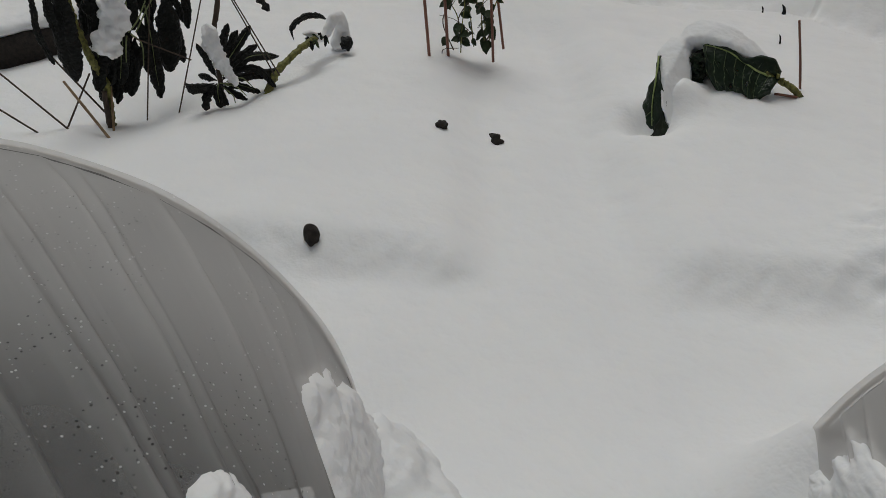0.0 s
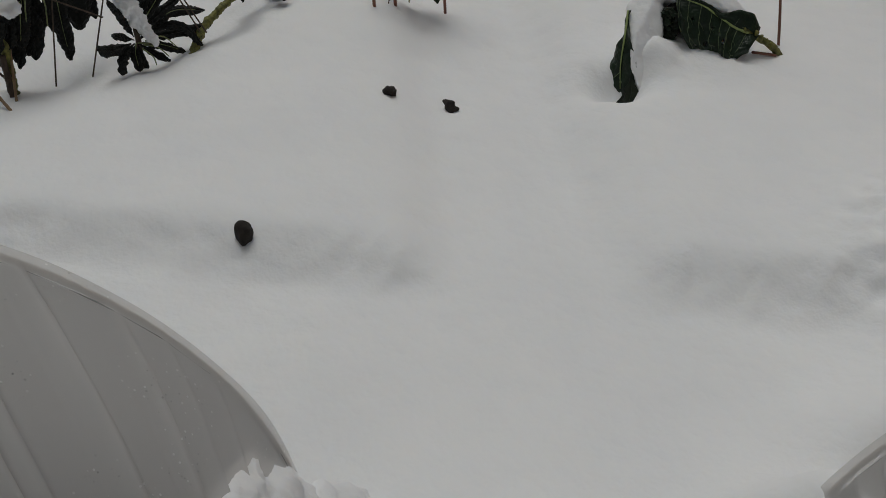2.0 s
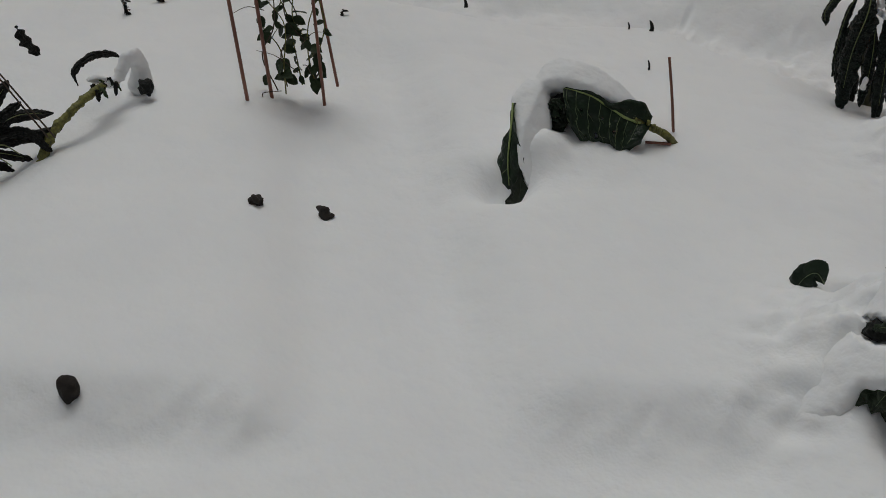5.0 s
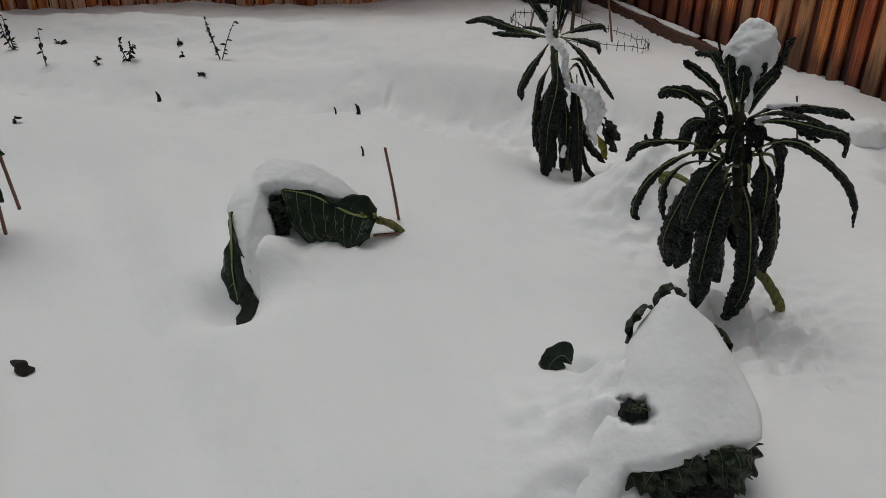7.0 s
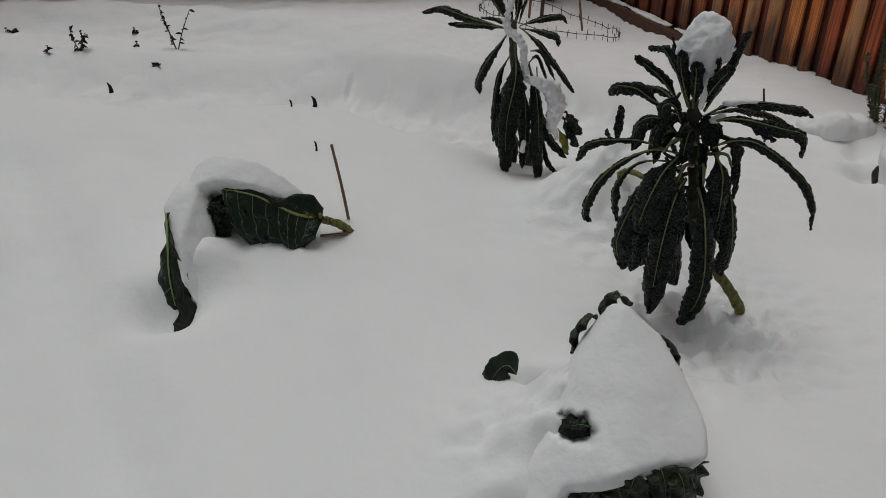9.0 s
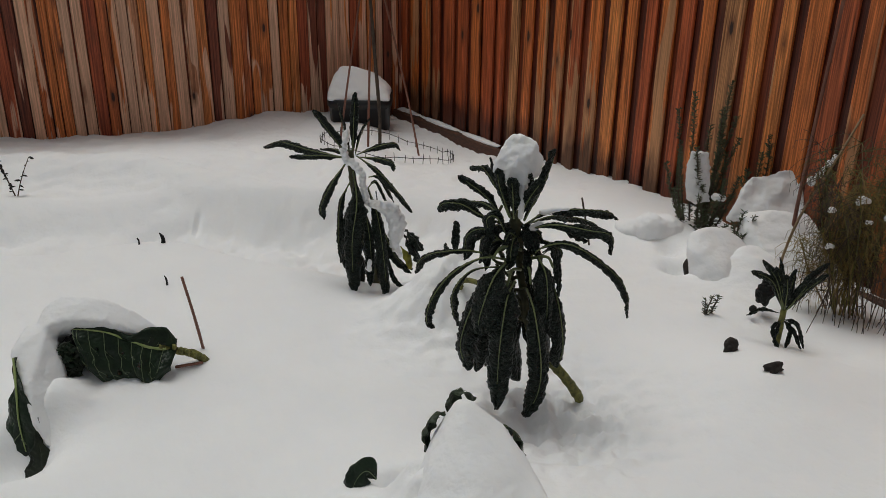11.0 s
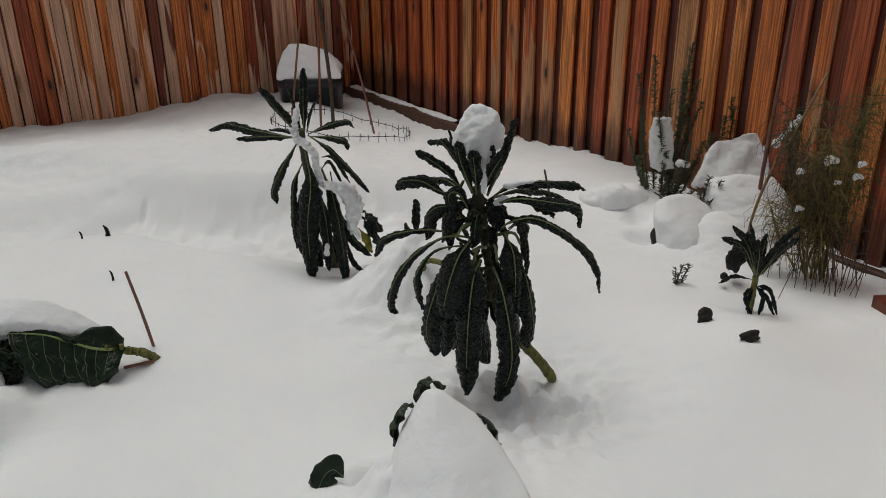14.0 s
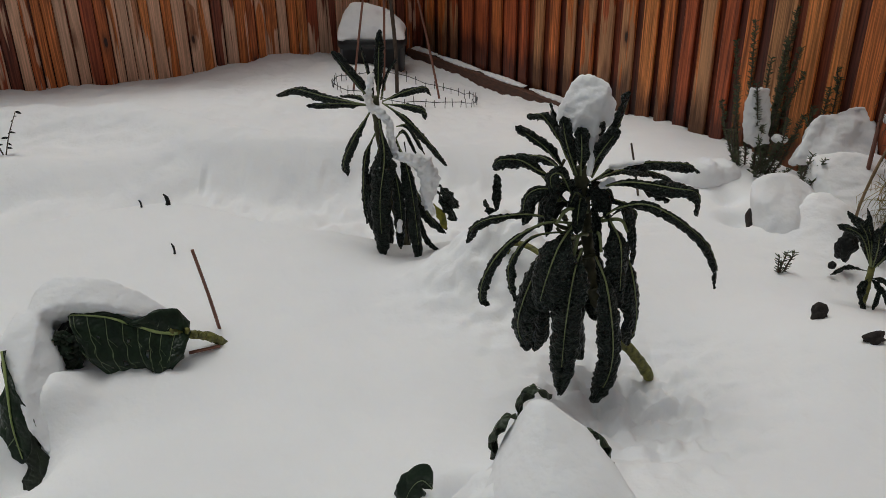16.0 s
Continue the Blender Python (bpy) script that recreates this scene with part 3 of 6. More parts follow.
# arms to one side
ka(0.017, (0.540, 2.08, 0.533), (0.605, 2.10, 0.566), (0.697, 2.12, 0.569), (0.795, 2.13, 0.558), (0.832, 2.13, 0.537), wave=0.2)
ka(0.015, (0.543, 2.10, 0.525), (0.644, 2.18, 0.525), (0.755, 2.24, 0.488), (0.815, 2.26, 0.452))
ka(0.019, (0.547, 2.04, 0.535), (0.611, 1.98, 0.574), (0.708, 1.95, 0.570), (0.772, 1.95, 0.554), (0.783, 1.95, 0.494), wave=0.3)
ka(0.013, (0.627, 2.00, 0.560), (0.677, 1.97, 0.551), (0.709, 1.96, 0.531), rib=None, wave=0.3)
ka(0.0145, (0.544, 2.03, 0.439), (0.587, 1.97, 0.509), (0.648, 1.94, 0.532), (0.717, 1.92, 0.505), (0.799, 1.92, 0.436), (0.835, 1.92, 0.367), (0.838, 1.92, 0.309), roll=2.6)
ka(0.010, (0.592, 2.08, 0.429), (0.637, 2.12, 0.441), (0.656, 2.13, 0.390), (0.668, 2.13, 0.365), rib=None)
# arms to the other side
ka(0.020, (0.486, 2.04, 0.518), (0.451, 2.00, 0.587), (0.422, 1.98, 0.589), (0.431, 1.98, 0.537), wave=0.2)
ka(0.024, (0.482, 2.06, 0.483), (0.423, 2.03, 0.537), (0.370, 2.01, 0.528), (0.360, 2.00, 0.453))
ka(0.0135, (0.479, 2.03, 0.442), (0.382, 1.98, 0.491), (0.291, 1.95, 0.499), (0.237, 1.94, 0.482), (0.217, 1.94, 0.436), roll=2.6, stalk=0.3)
ka(0.015, (0.493, 2.02, 0.448), (0.405, 1.96, 0.476), (0.321, 1.93, 0.439), (0.267, 1.92, 0.364), (0.253, 1.92, 0.295), (0.276, 1.92, 0.268), roll=2.6, stalk=0.3, ribw=0.0032)
ka(0.014, (0.496, 2.04, 0.416), (0.386, 2.00, 0.420), (0.332, 1.98, 0.362), (0.330, 1.98, 0.300), (0.346, 1.98, 0.245), roll=2.6, stalk=0.3)
# skirt of broad hanging leaves
BIG = dict(roll=1.9, ribw=0.0034, rough=0.0060, cells=75.0)
ka(0.050, (0.491, 2.00, 0.457), (0.443, 1.93, 0.426), (0.410, 1.91, 0.331), (0.400, 1.92, 0.250), **BIG)
ka(0.037, (0.480, 2.03, 0.417), (0.405, 1.98, 0.351), (0.356, 1.97, 0.199), (0.377, 1.98, 0.090), **BIG)
ka(0.040, (0.510, 1.98, 0.396), (0.482, 1.91, 0.366), (0.467, 1.90, 0.209), (0.465, 1.91, -0.005), **BIG)
ka(0.034, (0.546, 1.98, 0.372), (0.565, 1.91, 0.324), (0.591, 1.90, 0.170), (0.588, 1.90, 0.063), (0.552, 1.90, -0.025), **BIG)
ka(0.032, (0.578, 2.00, 0.464), (0.598, 1.94, 0.415), (0.607, 1.94, 0.243), **BIG)
ka(0.032, (0.616, 2.03, 0.411), (0.646, 1.98, 0.308), (0.666, 1.98, 0.178), (0.654, 1.99, 0.095), **BIG)
ka(0.015, (0.595, 2.04, 0.462), (0.623, 2.00, 0.492), (0.642, 1.99, 0.428), (0.647, 1.99, 0.340), rib=None)
ka(0.027, (0.498, 2.00, 0.391), (0.455, 1.95, 0.324), (0.447, 1.95, 0.189), **BIG)
for w, pts in ((0.032, ((0.553, 2.10, 0.24), (0.543, 2.07, 0.12), (0.55, 2.06, 0.004))), (0.030, ((0.484, 2.06, 0.372), (0.407, 2.02, 0.235), (0.405, 2.02, 0.063))), (0.030, ((0.603, 2.08, 0.334), (0.636, 2.08, 0.183), (0.64, 2.06, 0.039))), (0.026, ((0.50, 2.12, 0.32), (0.44, 2.13, 0.17), (0.44, 2.11, 0.03))), (0.028, ((0.57, 2.13, 0.35), (0.60, 2.18, 0.22), (0.60, 2.18, 0.06))), (0.028, ((0.52, 2.13, 0.36), (0.50, 2.19, 0.22), (0.50, 2.19, 0.05)))):
    ka(w * 1.2, *pts, roll=1.7, rib=None, rough=0.0036, cells=80.0)
# petioles and scars up the stem
rnd_k = random.Random(31)
for k in range(13):
    a = k * 2.4 + 0.2
    d = Vector((math.cos(a), math.sin(a), 0))
    b0 = Vector((0.53 - 0.02 * (k / 13), 2.07, 0.43 + 0.10 * (k / 13)))
    r, fall = rnd_k.uniform(0.07, 0.13), rnd_k.uniform(0.02, 0.10)
    ka(rnd_k.uniform(0.012, 0.018), b0, b0 + d * r * 0.6 + Vector((0, 0, 0.030)), b0 + d * r + Vector((0, 0, 0.02 - fall * 0.4)), b0 + d * r * 1.05 + Vector((0, 0, -fall)), rib=RIB if k % 2 else None, stalk=0.2)
for k in range(30):
    a, h = k * 2.4 + 0.4, 0.20 + 0.36 * (k / 30)
    r0 = Vector((0.565 - 0.13 * (h - 0.2) / 0.36, 2.075, h))
    d = Vector((math.cos(a), math.sin(a), 0.45))
    ln = 0.022 + 0.035 * rnd_k.random()
    tube("leaf_stub", [r0, r0 + d * ln * 0.6, r0 + d * ln + Vector((0, 0, 0.006))], 0.0065, 0.0040, DARKSTEM if k % 3 else RIB, kale, n=6, sides=6, wob=0.2)
for a, b2, e in (((0.53, 2.04, 0.47), (0.47, 1.99, 0.50), (0.44, 1.97, 0.47)), ((0.545, 2.04, 0.44), (0.60, 1.99, 0.47), (0.62, 1.98, 0.44)), ((0.54, 2.03, 0.42), (0.55, 1.98, 0.435), (0.553, 1.95, 0.40)), ((0.53, 2.03, 0.41), (0.50, 1.98, 0.43), (0.485, 1.95, 0.39))):
    tube("petiole", [a, b2, e], 0.0055, 0.0035, RIB, kale, n=10, sides=7)
for k in range(7):
    a = k * 0.9 + 3.2
    d = Vector((math.cos(a), math.sin(a), 0))
    b0 = Vector((0.52, 2.06, 0.50))
    ka(0.011, b0, b0 + d * 0.05 + Vector((0, 0, 0.03)), b0 + d * (0.075 + 0.02 * rnd_k.random()) + Vector((0, 0, 0.0)), rib=RIB if k % 2 else None, stalk=0.05)
snow_hull("snow_cap", [(0.492, 2.05, 0.822), (0.518, 2.05, 0.818), (0.560, 2.05, 0.797), (0.580, 2.05, 0.750), (0.464, 2.05, 0.785), (0.436, 2.05, 0.735), (0.436, 2.04, 0.705), (0.470, 2.0, 0.695), (0.525, 1.995, 0.680), (0.585, 2.05, 0.705), (0.49, 2.125, 0.715), (0.55, 2.115, 0.755), (0.50, 2.105, 0.805), (0.50, 2.0, 0.76), (0.54, 2.01, 0.77)], kale, "lump of crusted snow", voxel=0.0055, rough=0.018, size=0.028, smooth=6, crumb=0.004)
snow_lump("snow_strip", [(0.523, 2.02, 0.69, 0.016, 0.016, 0.02), (0.522, 2.01, 0.65, 0.013, 0.014, 0.02), (0.520, 2.0, 0.61, 0.010, 0.012, 0.018), (0.52, 2.01, 0.59, 0.008, 0.01, 0.012)], kale, "snow wedged between leaves", voxel=0.004, rough=0.008, size=0.02, smooth=4, chain=3, crumb=0.003)
snow_lump("snow_patch", [(0.60, 2.085, 0.572, 0.020, 0.014, 0.008), (0.63, 2.09, 0.580, 0.020, 0.013, 0.006), (0.66, 2.10, 0.579, 0.018, 0.012, 0.005)], kale, "thin patch of snow", voxel=0.004, rough=0.008, size=0.02, smooth=3, chain=3, crumb=0.003)
snow_lump("snow_patch", [(0.563, 2.03, 0.545, 0.016, 0.015, 0.010), (0.580, 2.035, 0.556, 0.012, 0.012, 0.008)], kale, "thin patch of snow", voxel=0.004, rough=0.008, size=0.02, smooth=3, chain=3, crumb=0.003)

# ---- second lacinato kale nearer the back fence ----
kale_b = thing("kale_plant", (0.04, 3.0, -0.13), "tall lacinato kale with a star-shaped crown and snow down one side", "kale", "kale plants")
tube("stem", [(0.05, 3.02, -0.18), (-0.01, 3.0, 0.1), (-0.05, 3.0, 0.34), (-0.06, 3.0, 0.48)], 0.018, 0.014, DARKSTEM, kale_b, n=30, sides=8, wob=0.3)


def kb(w, *pts, **kw):
    strap_leaf(kale_b, pts, w, (-0.04, 3.02), **kw)


STAR = dict(roll=1.7, stalk=0.10)
kb(0.017, (-0.050, 3.00, 0.457), (-0.042, 2.98, 0.589), (-0.033, 2.99, 0.715), **STAR)
kb(0.014, (-0.061, 3.01, 0.455), (-0.085, 3.03, 0.556), (-0.110, 3.05, 0.655), **STAR)
kb(0.012, (-0.040, 3.01, 0.465), (-0.016, 3.04, 0.540), (0.018, 3.06, 0.595), **STAR)
kb(0.020, (-0.066, 3.00, 0.453), (-0.132, 2.98, 0.551), (-0.199, 2.98, 0.645), **STAR)
kb(0.019, (-0.076, 3.00, 0.448), (-0.233, 3.04, 0.468), (-0.349, 3.08, 0.487), (-0.422, 3.10, 0.460), **STAR)
kb(0.013, (-0.076, 3.00, 0.448), (-0.182, 2.95, 0.472), (-0.293, 2.94, 0.470), **STAR)
kb(0.012, (-0.067, 3.02, 0.452), (-0.133, 3.08, 0.460), (-0.193, 3.10, 0.456), **STAR)
kb(0.019, (-0.071, 2.99, 0.440), (-0.126, 2.91, 0.372), (-0.170, 2.89, 0.283), (-0.162, 2.89, 0.225), **STAR)
kb(0.016, (-0.034, 3.00, 0.462), (0.048, 3.03, 0.488), (0.116, 3.05, 0.496), (0.140, 3.05, 0.468), **STAR)
kb(0.015, (-0.025, 3.00, 0.451), (0.051, 2.94, 0.467), (0.111, 2.92, 0.455), (0.119, 2.92, 0.420), **STAR)
kb(0.013, (-0.035, 3.00, 0.457), (0.048, 2.93, 0.422), (0.135, 2.90, 0.333), (0.190, 2.90, 0.257), **STAR)
kb(0.012, (0.010, 3.02, 0.362), (0.050, 3.04, 0.359), (0.084, 3.04, 0.308), (0.113, 3.04, 0.248), **STAR)
kb(0.011, (0.007, 3.02, 0.318), (0.039, 3.03, 0.341), (0.068, 3.03, 0.289), (0.082, 3.03, 0.253), **STAR)
kb(0.015, (-0.061, 2.98, 0.356), (-0.097, 2.94, 0.284), (-0.110, 2.93, 0.154), (-0.104, 2.93, 0.020))
kb(0.038, (-0.047, 2.97, 0.402), (-0.028, 2.88, 0.303), (-0.049, 2.86, 0.136), (-0.046, 2.86, -0.085), **BIG)
kb(0.026, (-0.049, 2.98, 0.312), (-0.076, 2.92, 0.179), (-0.086, 2.90, 0.010), **BIG)
kb(0.022, (-0.011, 2.98, 0.266), (0.014, 2.90, 0.184), (0.023, 2.89, 0.074), (0.018, 2.90, -0.071))
kb(0.026, (0.009, 2.99, 0.328), (0.048, 2.92, 0.241), (0.072, 2.88, 0.099), (0.092, 2.86, -0.145))
kb(0.019, (0.044, 2.98, 0.219), (0.082, 2.95, 0.126), (0.121, 2.93, 0.052), (0.187, 2.92, -0.017))
kb(0.013, (0.079, 2.95, 0.080), (0.116, 2.92, -0.037), (0.162, 2.91, -0.085), rib=None)
kb(0.036, (-0.048, 3.04, 0.300), (-0.04, 3.03, 0.10), (-0.033, 3.00, -0.129), rib=None)
kb(0.026, (0.04, 3.03, 0.30), (0.06, 3.03, 0.10), (0.05, 3.01, -0.12), rib=None)
kb(0.026, (0.158, 2.98, 0.15), (0.199, 2.95, 0.131), (0.233, 2.95, 0.073), rib=None, wave=0.3)
kb(0.022, (0.15, 2.98, 0.13), (0.196, 2.94, 0.085), (0.226, 2.94, 0.026), rib=None, wave=0.3)
strap_leaf(kale_b, [(0.14, 2.95, 0.09), (0.17, 2.925, 0.055), (0.185, 2.92, 0.0)], 0.018, (0.0, 3.1), material=YELLOW, rib=None, roll=0.7, rough=0.002, name="yellow_leaf", label="yellowed leaf")
tube("low_stem", [(0.06, 2.97, 0.06), (0.13, 2.94, 0.02), (0.19, 2.94, -0.01)], 0.007, 0.005, BLACKLEAF, kale_b)
snow_lump("snow_drape", [(-0.068, 2.97, 0.557, 0.011, 0.01, 0.022), (-0.083, 2.96, 0.49, 0.014, 0.012, 0.012), (-0.068, 2.95, 0.455, 0.016, 0.014, 0.016), (-0.040, 2.94, 0.442, 0.018, 0.015, 0.014), (-0.010, 2.93, 0.41, 0.014, 0.014, 0.018), (-0.002, 2.92, 0.349, 0.014, 0.013, 0.02), (0.004, 2.92, 0.29, 0.014, 0.013, 0.016)], kale_b, "string of snow", voxel=0.0045, rough=0.026, size=0.014, smooth=1, crumb=0.006, chain=3)
snow_lump("snow_slab", [(0.035, 2.93, 0.283, 0.025, 0.03, 0.014), (0.08, 2.93, 0.272, 0.035, 0.035, 0.018), (0.11, 2.93, 0.245, 0.036, 0.035, 0.032), (0.13, 2.92, 0.20, 0.034, 0.03, 0.034), (0.12, 2.92, 0.15, 0.028, 0.025, 0.034), (0.118, 2.92, 0.11, 0.016, 0.018, 0.03), (0.137, 2.92, 0.07, 0.010, 0.012, 0.02)], kale_b, "slab of clinging snow", voxel=0.005, rough=0.034, size=0.022, smooth=3, crumb=0.006, chain=4)
snow_lump("snow_fleck", [(0.019, 2.87, 0.05, 0.012, 0.01, 0.018), (0.016, 2.87, 0.025, 0.012, 0.01, 0.016)], kale_b, "fleck of snow", voxel=0.004, rough=0.008, size=0.02, smooth=2, crumb=0.003)

# ---- snow-buried kale stump between the two ----
stump = thing("buried_kale", (0.3, 2.62, -0.05), "collapsed kale stalk buried under a heap of snow", "kale", "kale plants")
tube("stem", [(0.40, 2.50, 0.06), (0.37, 2.50, 0.14), (0.42, 2.45, 0.17), (0.48, 2.38, 0.16)], 0.013, 0.008, STEM, stump, n=10, wob=0.3)
strap_leaf(stump, [(0.36, 2.78, 0.08), (0.36, 2.83, 0.18), (0.362, 2.87, 0.235)], 0.016, (0.36, 2.7), rib=None)
strap_leaf(stump, [(0.35, 2.78, 0.06), (0.34, 2.82, 0.12), (0.325, 2.85, 0.15)], 0.016, (0.36, 2.7), rib=None)
strap_leaf(stump, [(0.19, 2.49, -0.03), (0.165, 2.47, -0.05), (0.14, 2.45, -0.085)], 0.012, (0.3, 2.6), material=TWIG, rib=None)

# ---- fallen collard under its cap of snow ----
collard = thing("collard_plant", (-0.52, 2.21, -0.02), "fallen collard with a broad veined leaf under a cap of snow", "collard")


def collard_blade():
    """The broad leaf: midrib under the snow, a deep lower half, a rounded lobe above the rib near the stalk."""
    rib = spline([(-0.815, 1.995, 0.212), (-0.796, 2.0, 0.213), (-0.722, 2.01, 0.199), (-0.655, 2.03, 0.158), (-0.601, 2.05, 0.123), (-0.536, 2.09, 0.096)], 57)
    n, m, top = 57, 30, 8
    verts, faces = [], []
    for i, c in enumerate(rib):
        u = i / (n - 1)
        low = 0.045 + 0.125 * step(0.02, 0.36, u) - 0.060 * step(0.40, 0.66, u) - 0.062 * step(0.80, 1.0, u)
        low -= 0.016 * math.exp(-((u - 0.70) / 0.03) ** 2)
        low *= 1 + 0.05 * math.sin(u * 17) + 0.06 * noise.noise(Vector((u * 12, 4, 4)))
        high = 0.010 + 0.045 * step(0.55, 0.80, u) * (1 - 0.8 * step(0.90, 1.0, u))
        for k in range(-top, m - top + 1):
            v = k / (m - top) if k > 0 else k / top
            drop = low * v if v > 0 else high * v
            quilt = 0.008 * abs(math.sin((u * 8 - abs(v) * 1.3) * math.pi)) * math.sin(min(1.0, abs(v)) * math.pi) if v > 0 else 0.004 * math.sin(v * 3) * math.sin(u * 30)
            bow = 0.055 * math.sin(max(v, 0.0) * math.pi * 0.6) - 0.02 * v * v * (v < 0)
            y = c.y - bow - quilt - 0.014 * math.sin(u * 9) * v + 0.010 * noise.noise(Vector((u * 6, v * 4, 1))) + 0.003 * noise.noise(Vector((u * 26, v * 12, 1)))
            x = c.x + (0.085 * v * (0.75 - u) if v > 0 else 0.02 * v * (u - 0.7)) + 0.010 * max(0.0, v) * step(0.8, 1.0, u)
            verts.append((x, y, c.z - drop))
    # eaten holes
    eaten = ((0.48, 0.62, 0.018, 0.055), (0.70, 0.50, 0.014, 0.11), (0.52, 0.28, 0.009, 0.03), (0.62, 0.33, 0.009, 0.03), (0.66, 0.20, 0.008, 0.03), (0.33, 0.3, 0.008, 0.025), (0.36, 0.75, 0.008, 0.03))
    for i in range(n - 1):
        for k in range(m):
            u, v = (i + 0.5) / (n - 1), (k + 0.5 - top) / (m - top)
            if any(((u - a) / ra) ** 2 + ((v - b2) / rb) ** 2 < 1 for a, b2, ra, rb in eaten):
                continue
            q = i * (m + 1) + k
            faces.append((q, q + m + 1, q + m + 2, q + 1))
    leaf = mesh_ob("leaf", verts, faces, COLLARD, collard, "broad dark green leaf with pale veins and holes")
    leaf.modifiers.new("thick", "SOLIDIFY").thickness = 0.0018
    tube("midrib", [c + Vector((0, -0.003, 0.0)) for c in rib[1:52]], 0.0016, 0.0052, VEIN, leaf, "yellow-green midrib", n=44)
    for i0, run, reach in ((50, 3, 12), (45, 8, 20), (40, 10, 21), (34, 10, 21), (28, 9, 21), (22, 8, 21), (16, 7, 20), (10, 6, 18), (5, 4, 15)):
        pts = []
        for k in range(0, reach + 1, 2):
            j = min(n - 1, max(0, i0 + round(-0.15 * run * k / 10 + run * 0.9 * (k / 22) ** 1.6)))
            pts.append(Vector(verts[j * (m + 1) + k + top]) + Vector((0, -0.0040, 0)))
        tube("vein", pts, 0.0012, 0.0005, PALEVEIN, leaf, n=24, sides=5)
        for k in (3, 5, 7):
            if k < len(pts) - 1:
                sg = 1 if k % 4 == 3 else -1
                j = min(n - 1, max(0, i0 + round(run * 0.9 * (2 * k / 22) ** 1.6) + 2 * sg))
                e = Vector(verts[j * (m + 1) + min(m, 2 * k + 3 + top)]) + Vector((0, -0.0010, 0))
                tube("vein", [pts[k], pts[k].lerp(e, 0.5) + Vector((0, -0.001, 0.002)), e], 0.0008, 0.0004, PALEVEIN, leaf, n=6, sides=4)
    for i0, run in ((36, 6), (42, 5), (47, 3)):
        pts = [Vector(verts[min(n - 1, i0 + round(run * k / 8)) * (m + 1) + top - k]) + Vector((0, -0.0012, 0)) for k in range(0, 8)]
        tube("vein", pts, 0.0014, 0.0005, PALEVEIN, leaf, n=12, sides=5)
    return leaf


PALEVEIN = mottled("pale_vein", (0.10, 0.14, 0.07), (0.17, 0.21, 0.11), 40, 0.5)
collard_blade()
# crumpled blackened leaves where the head was
rnd_h = random.Random(8)
for k in range(26):
    a, r = k * 2.4, 0.25 + 0.75 * (k / 26) ** 0.5
    c = Vector((-0.822, 1.975, 0.128))
    e = Vector((0.040 * math.cos(a) * r, -0.012 - 0.014 * (1 - r), 0.066 * math.sin(a) * r))
    curl = Vector((rnd_h.uniform(-0.02, 0.02), -0.012, rnd_h.uniform(-0.02, 0.02)))
    strap_leaf(collard, [c + e * 0.45, c + e * 0.9 + Vector((0, -0.012, 0)), c + e + curl], rnd_h.uniform(0.013, 0.020), (-0.84, 2.3), material=COLLARD if k % 3 == 0 else DARKHEAD, rib=PALEVEIN if k % 4 == 0 else None, roll=1.1, wave=0.6, n=18, m=10, stalk=0.02, ribw=0.0013)
mesh_ob("head", *rock_data((-0.822, 1.995, 0.13), (0.036, 0.02, 0.064), 4.0, 3, 0.3, 2.0), BLACKLEAF, collard, "blackened heart leaves")
strap_leaf(collard, [(-0.938, 1.875, 0.185), (-0.915, 1.81, 0.115), (-0.902, 1.765, 0.025), (-0.872, 1.725, -0.100)], 0.064, (-0.80, 1.95), material=COLLARD, rib=VEIN, roll=0.5, rough=0.0035, wave=0.08, ribw=0.0050, stalk=0.42, cells=45.0, frill=0.5)
for k, sg in ((0.45, 1), (0.55, -1), (0.62, 1), (0.70, -1), (0.76, 1)):
    a = Vector((-0.938, 1.875, 0.185)).lerp(Vector((-0.888, 1.735, -0.07)), k) + Vector((0.002, -0.017, 0))
    tube("vein", [a, a + Vector((0.018 * sg, -0.004, -0.022)), a + Vector((0.032 * sg, 0.0, -0.05))], 0.0018, 0.0006, PALEVEIN, collard, n=10, sides=5)
strap_leaf(collard, [(-0.85, 1.75, 0.02), (-0.838, 1.71, -0.06), (-0.865, 1.68, -0.135)], 0.036, (-0.85, 2.2), material=DARKHEAD, rib=None, roll=0.4)
tube("stem", [(-0.585, 2.06, 0.118), (-0.545, 2.10, 0.085), (-0.51, 2.14, 0.050), (-0.485, 2.17, 0.015), (-0.47, 2.20, -0.03)], 0.010, 0.015, STEM, collard, "knobbly stalk", n=30, sides=9, wob=0.5)
tube("side_shoot", [(-0.545, 2.08, 0.035), (-0.515, 2.11, 0.025), (-0.480, 2.15, 0.010)], 0.005, 0.005, BAMBOO, collard, "broken reddish leaf stalk", n=8)
for k in range(4):
    c = Vector((-0.545 + 0.016 * k, 2.09 + 0.016 * k, 0.090 - 0.018 * k))
    tube("leaf_stub", [c, c + Vector((0.003, -0.012, 0.016)), c + Vector((0.006 - 0.004 * k, -0.014, 0.026))], 0.006, 0.0075, STEM, collard, n=6, wob=0.3)
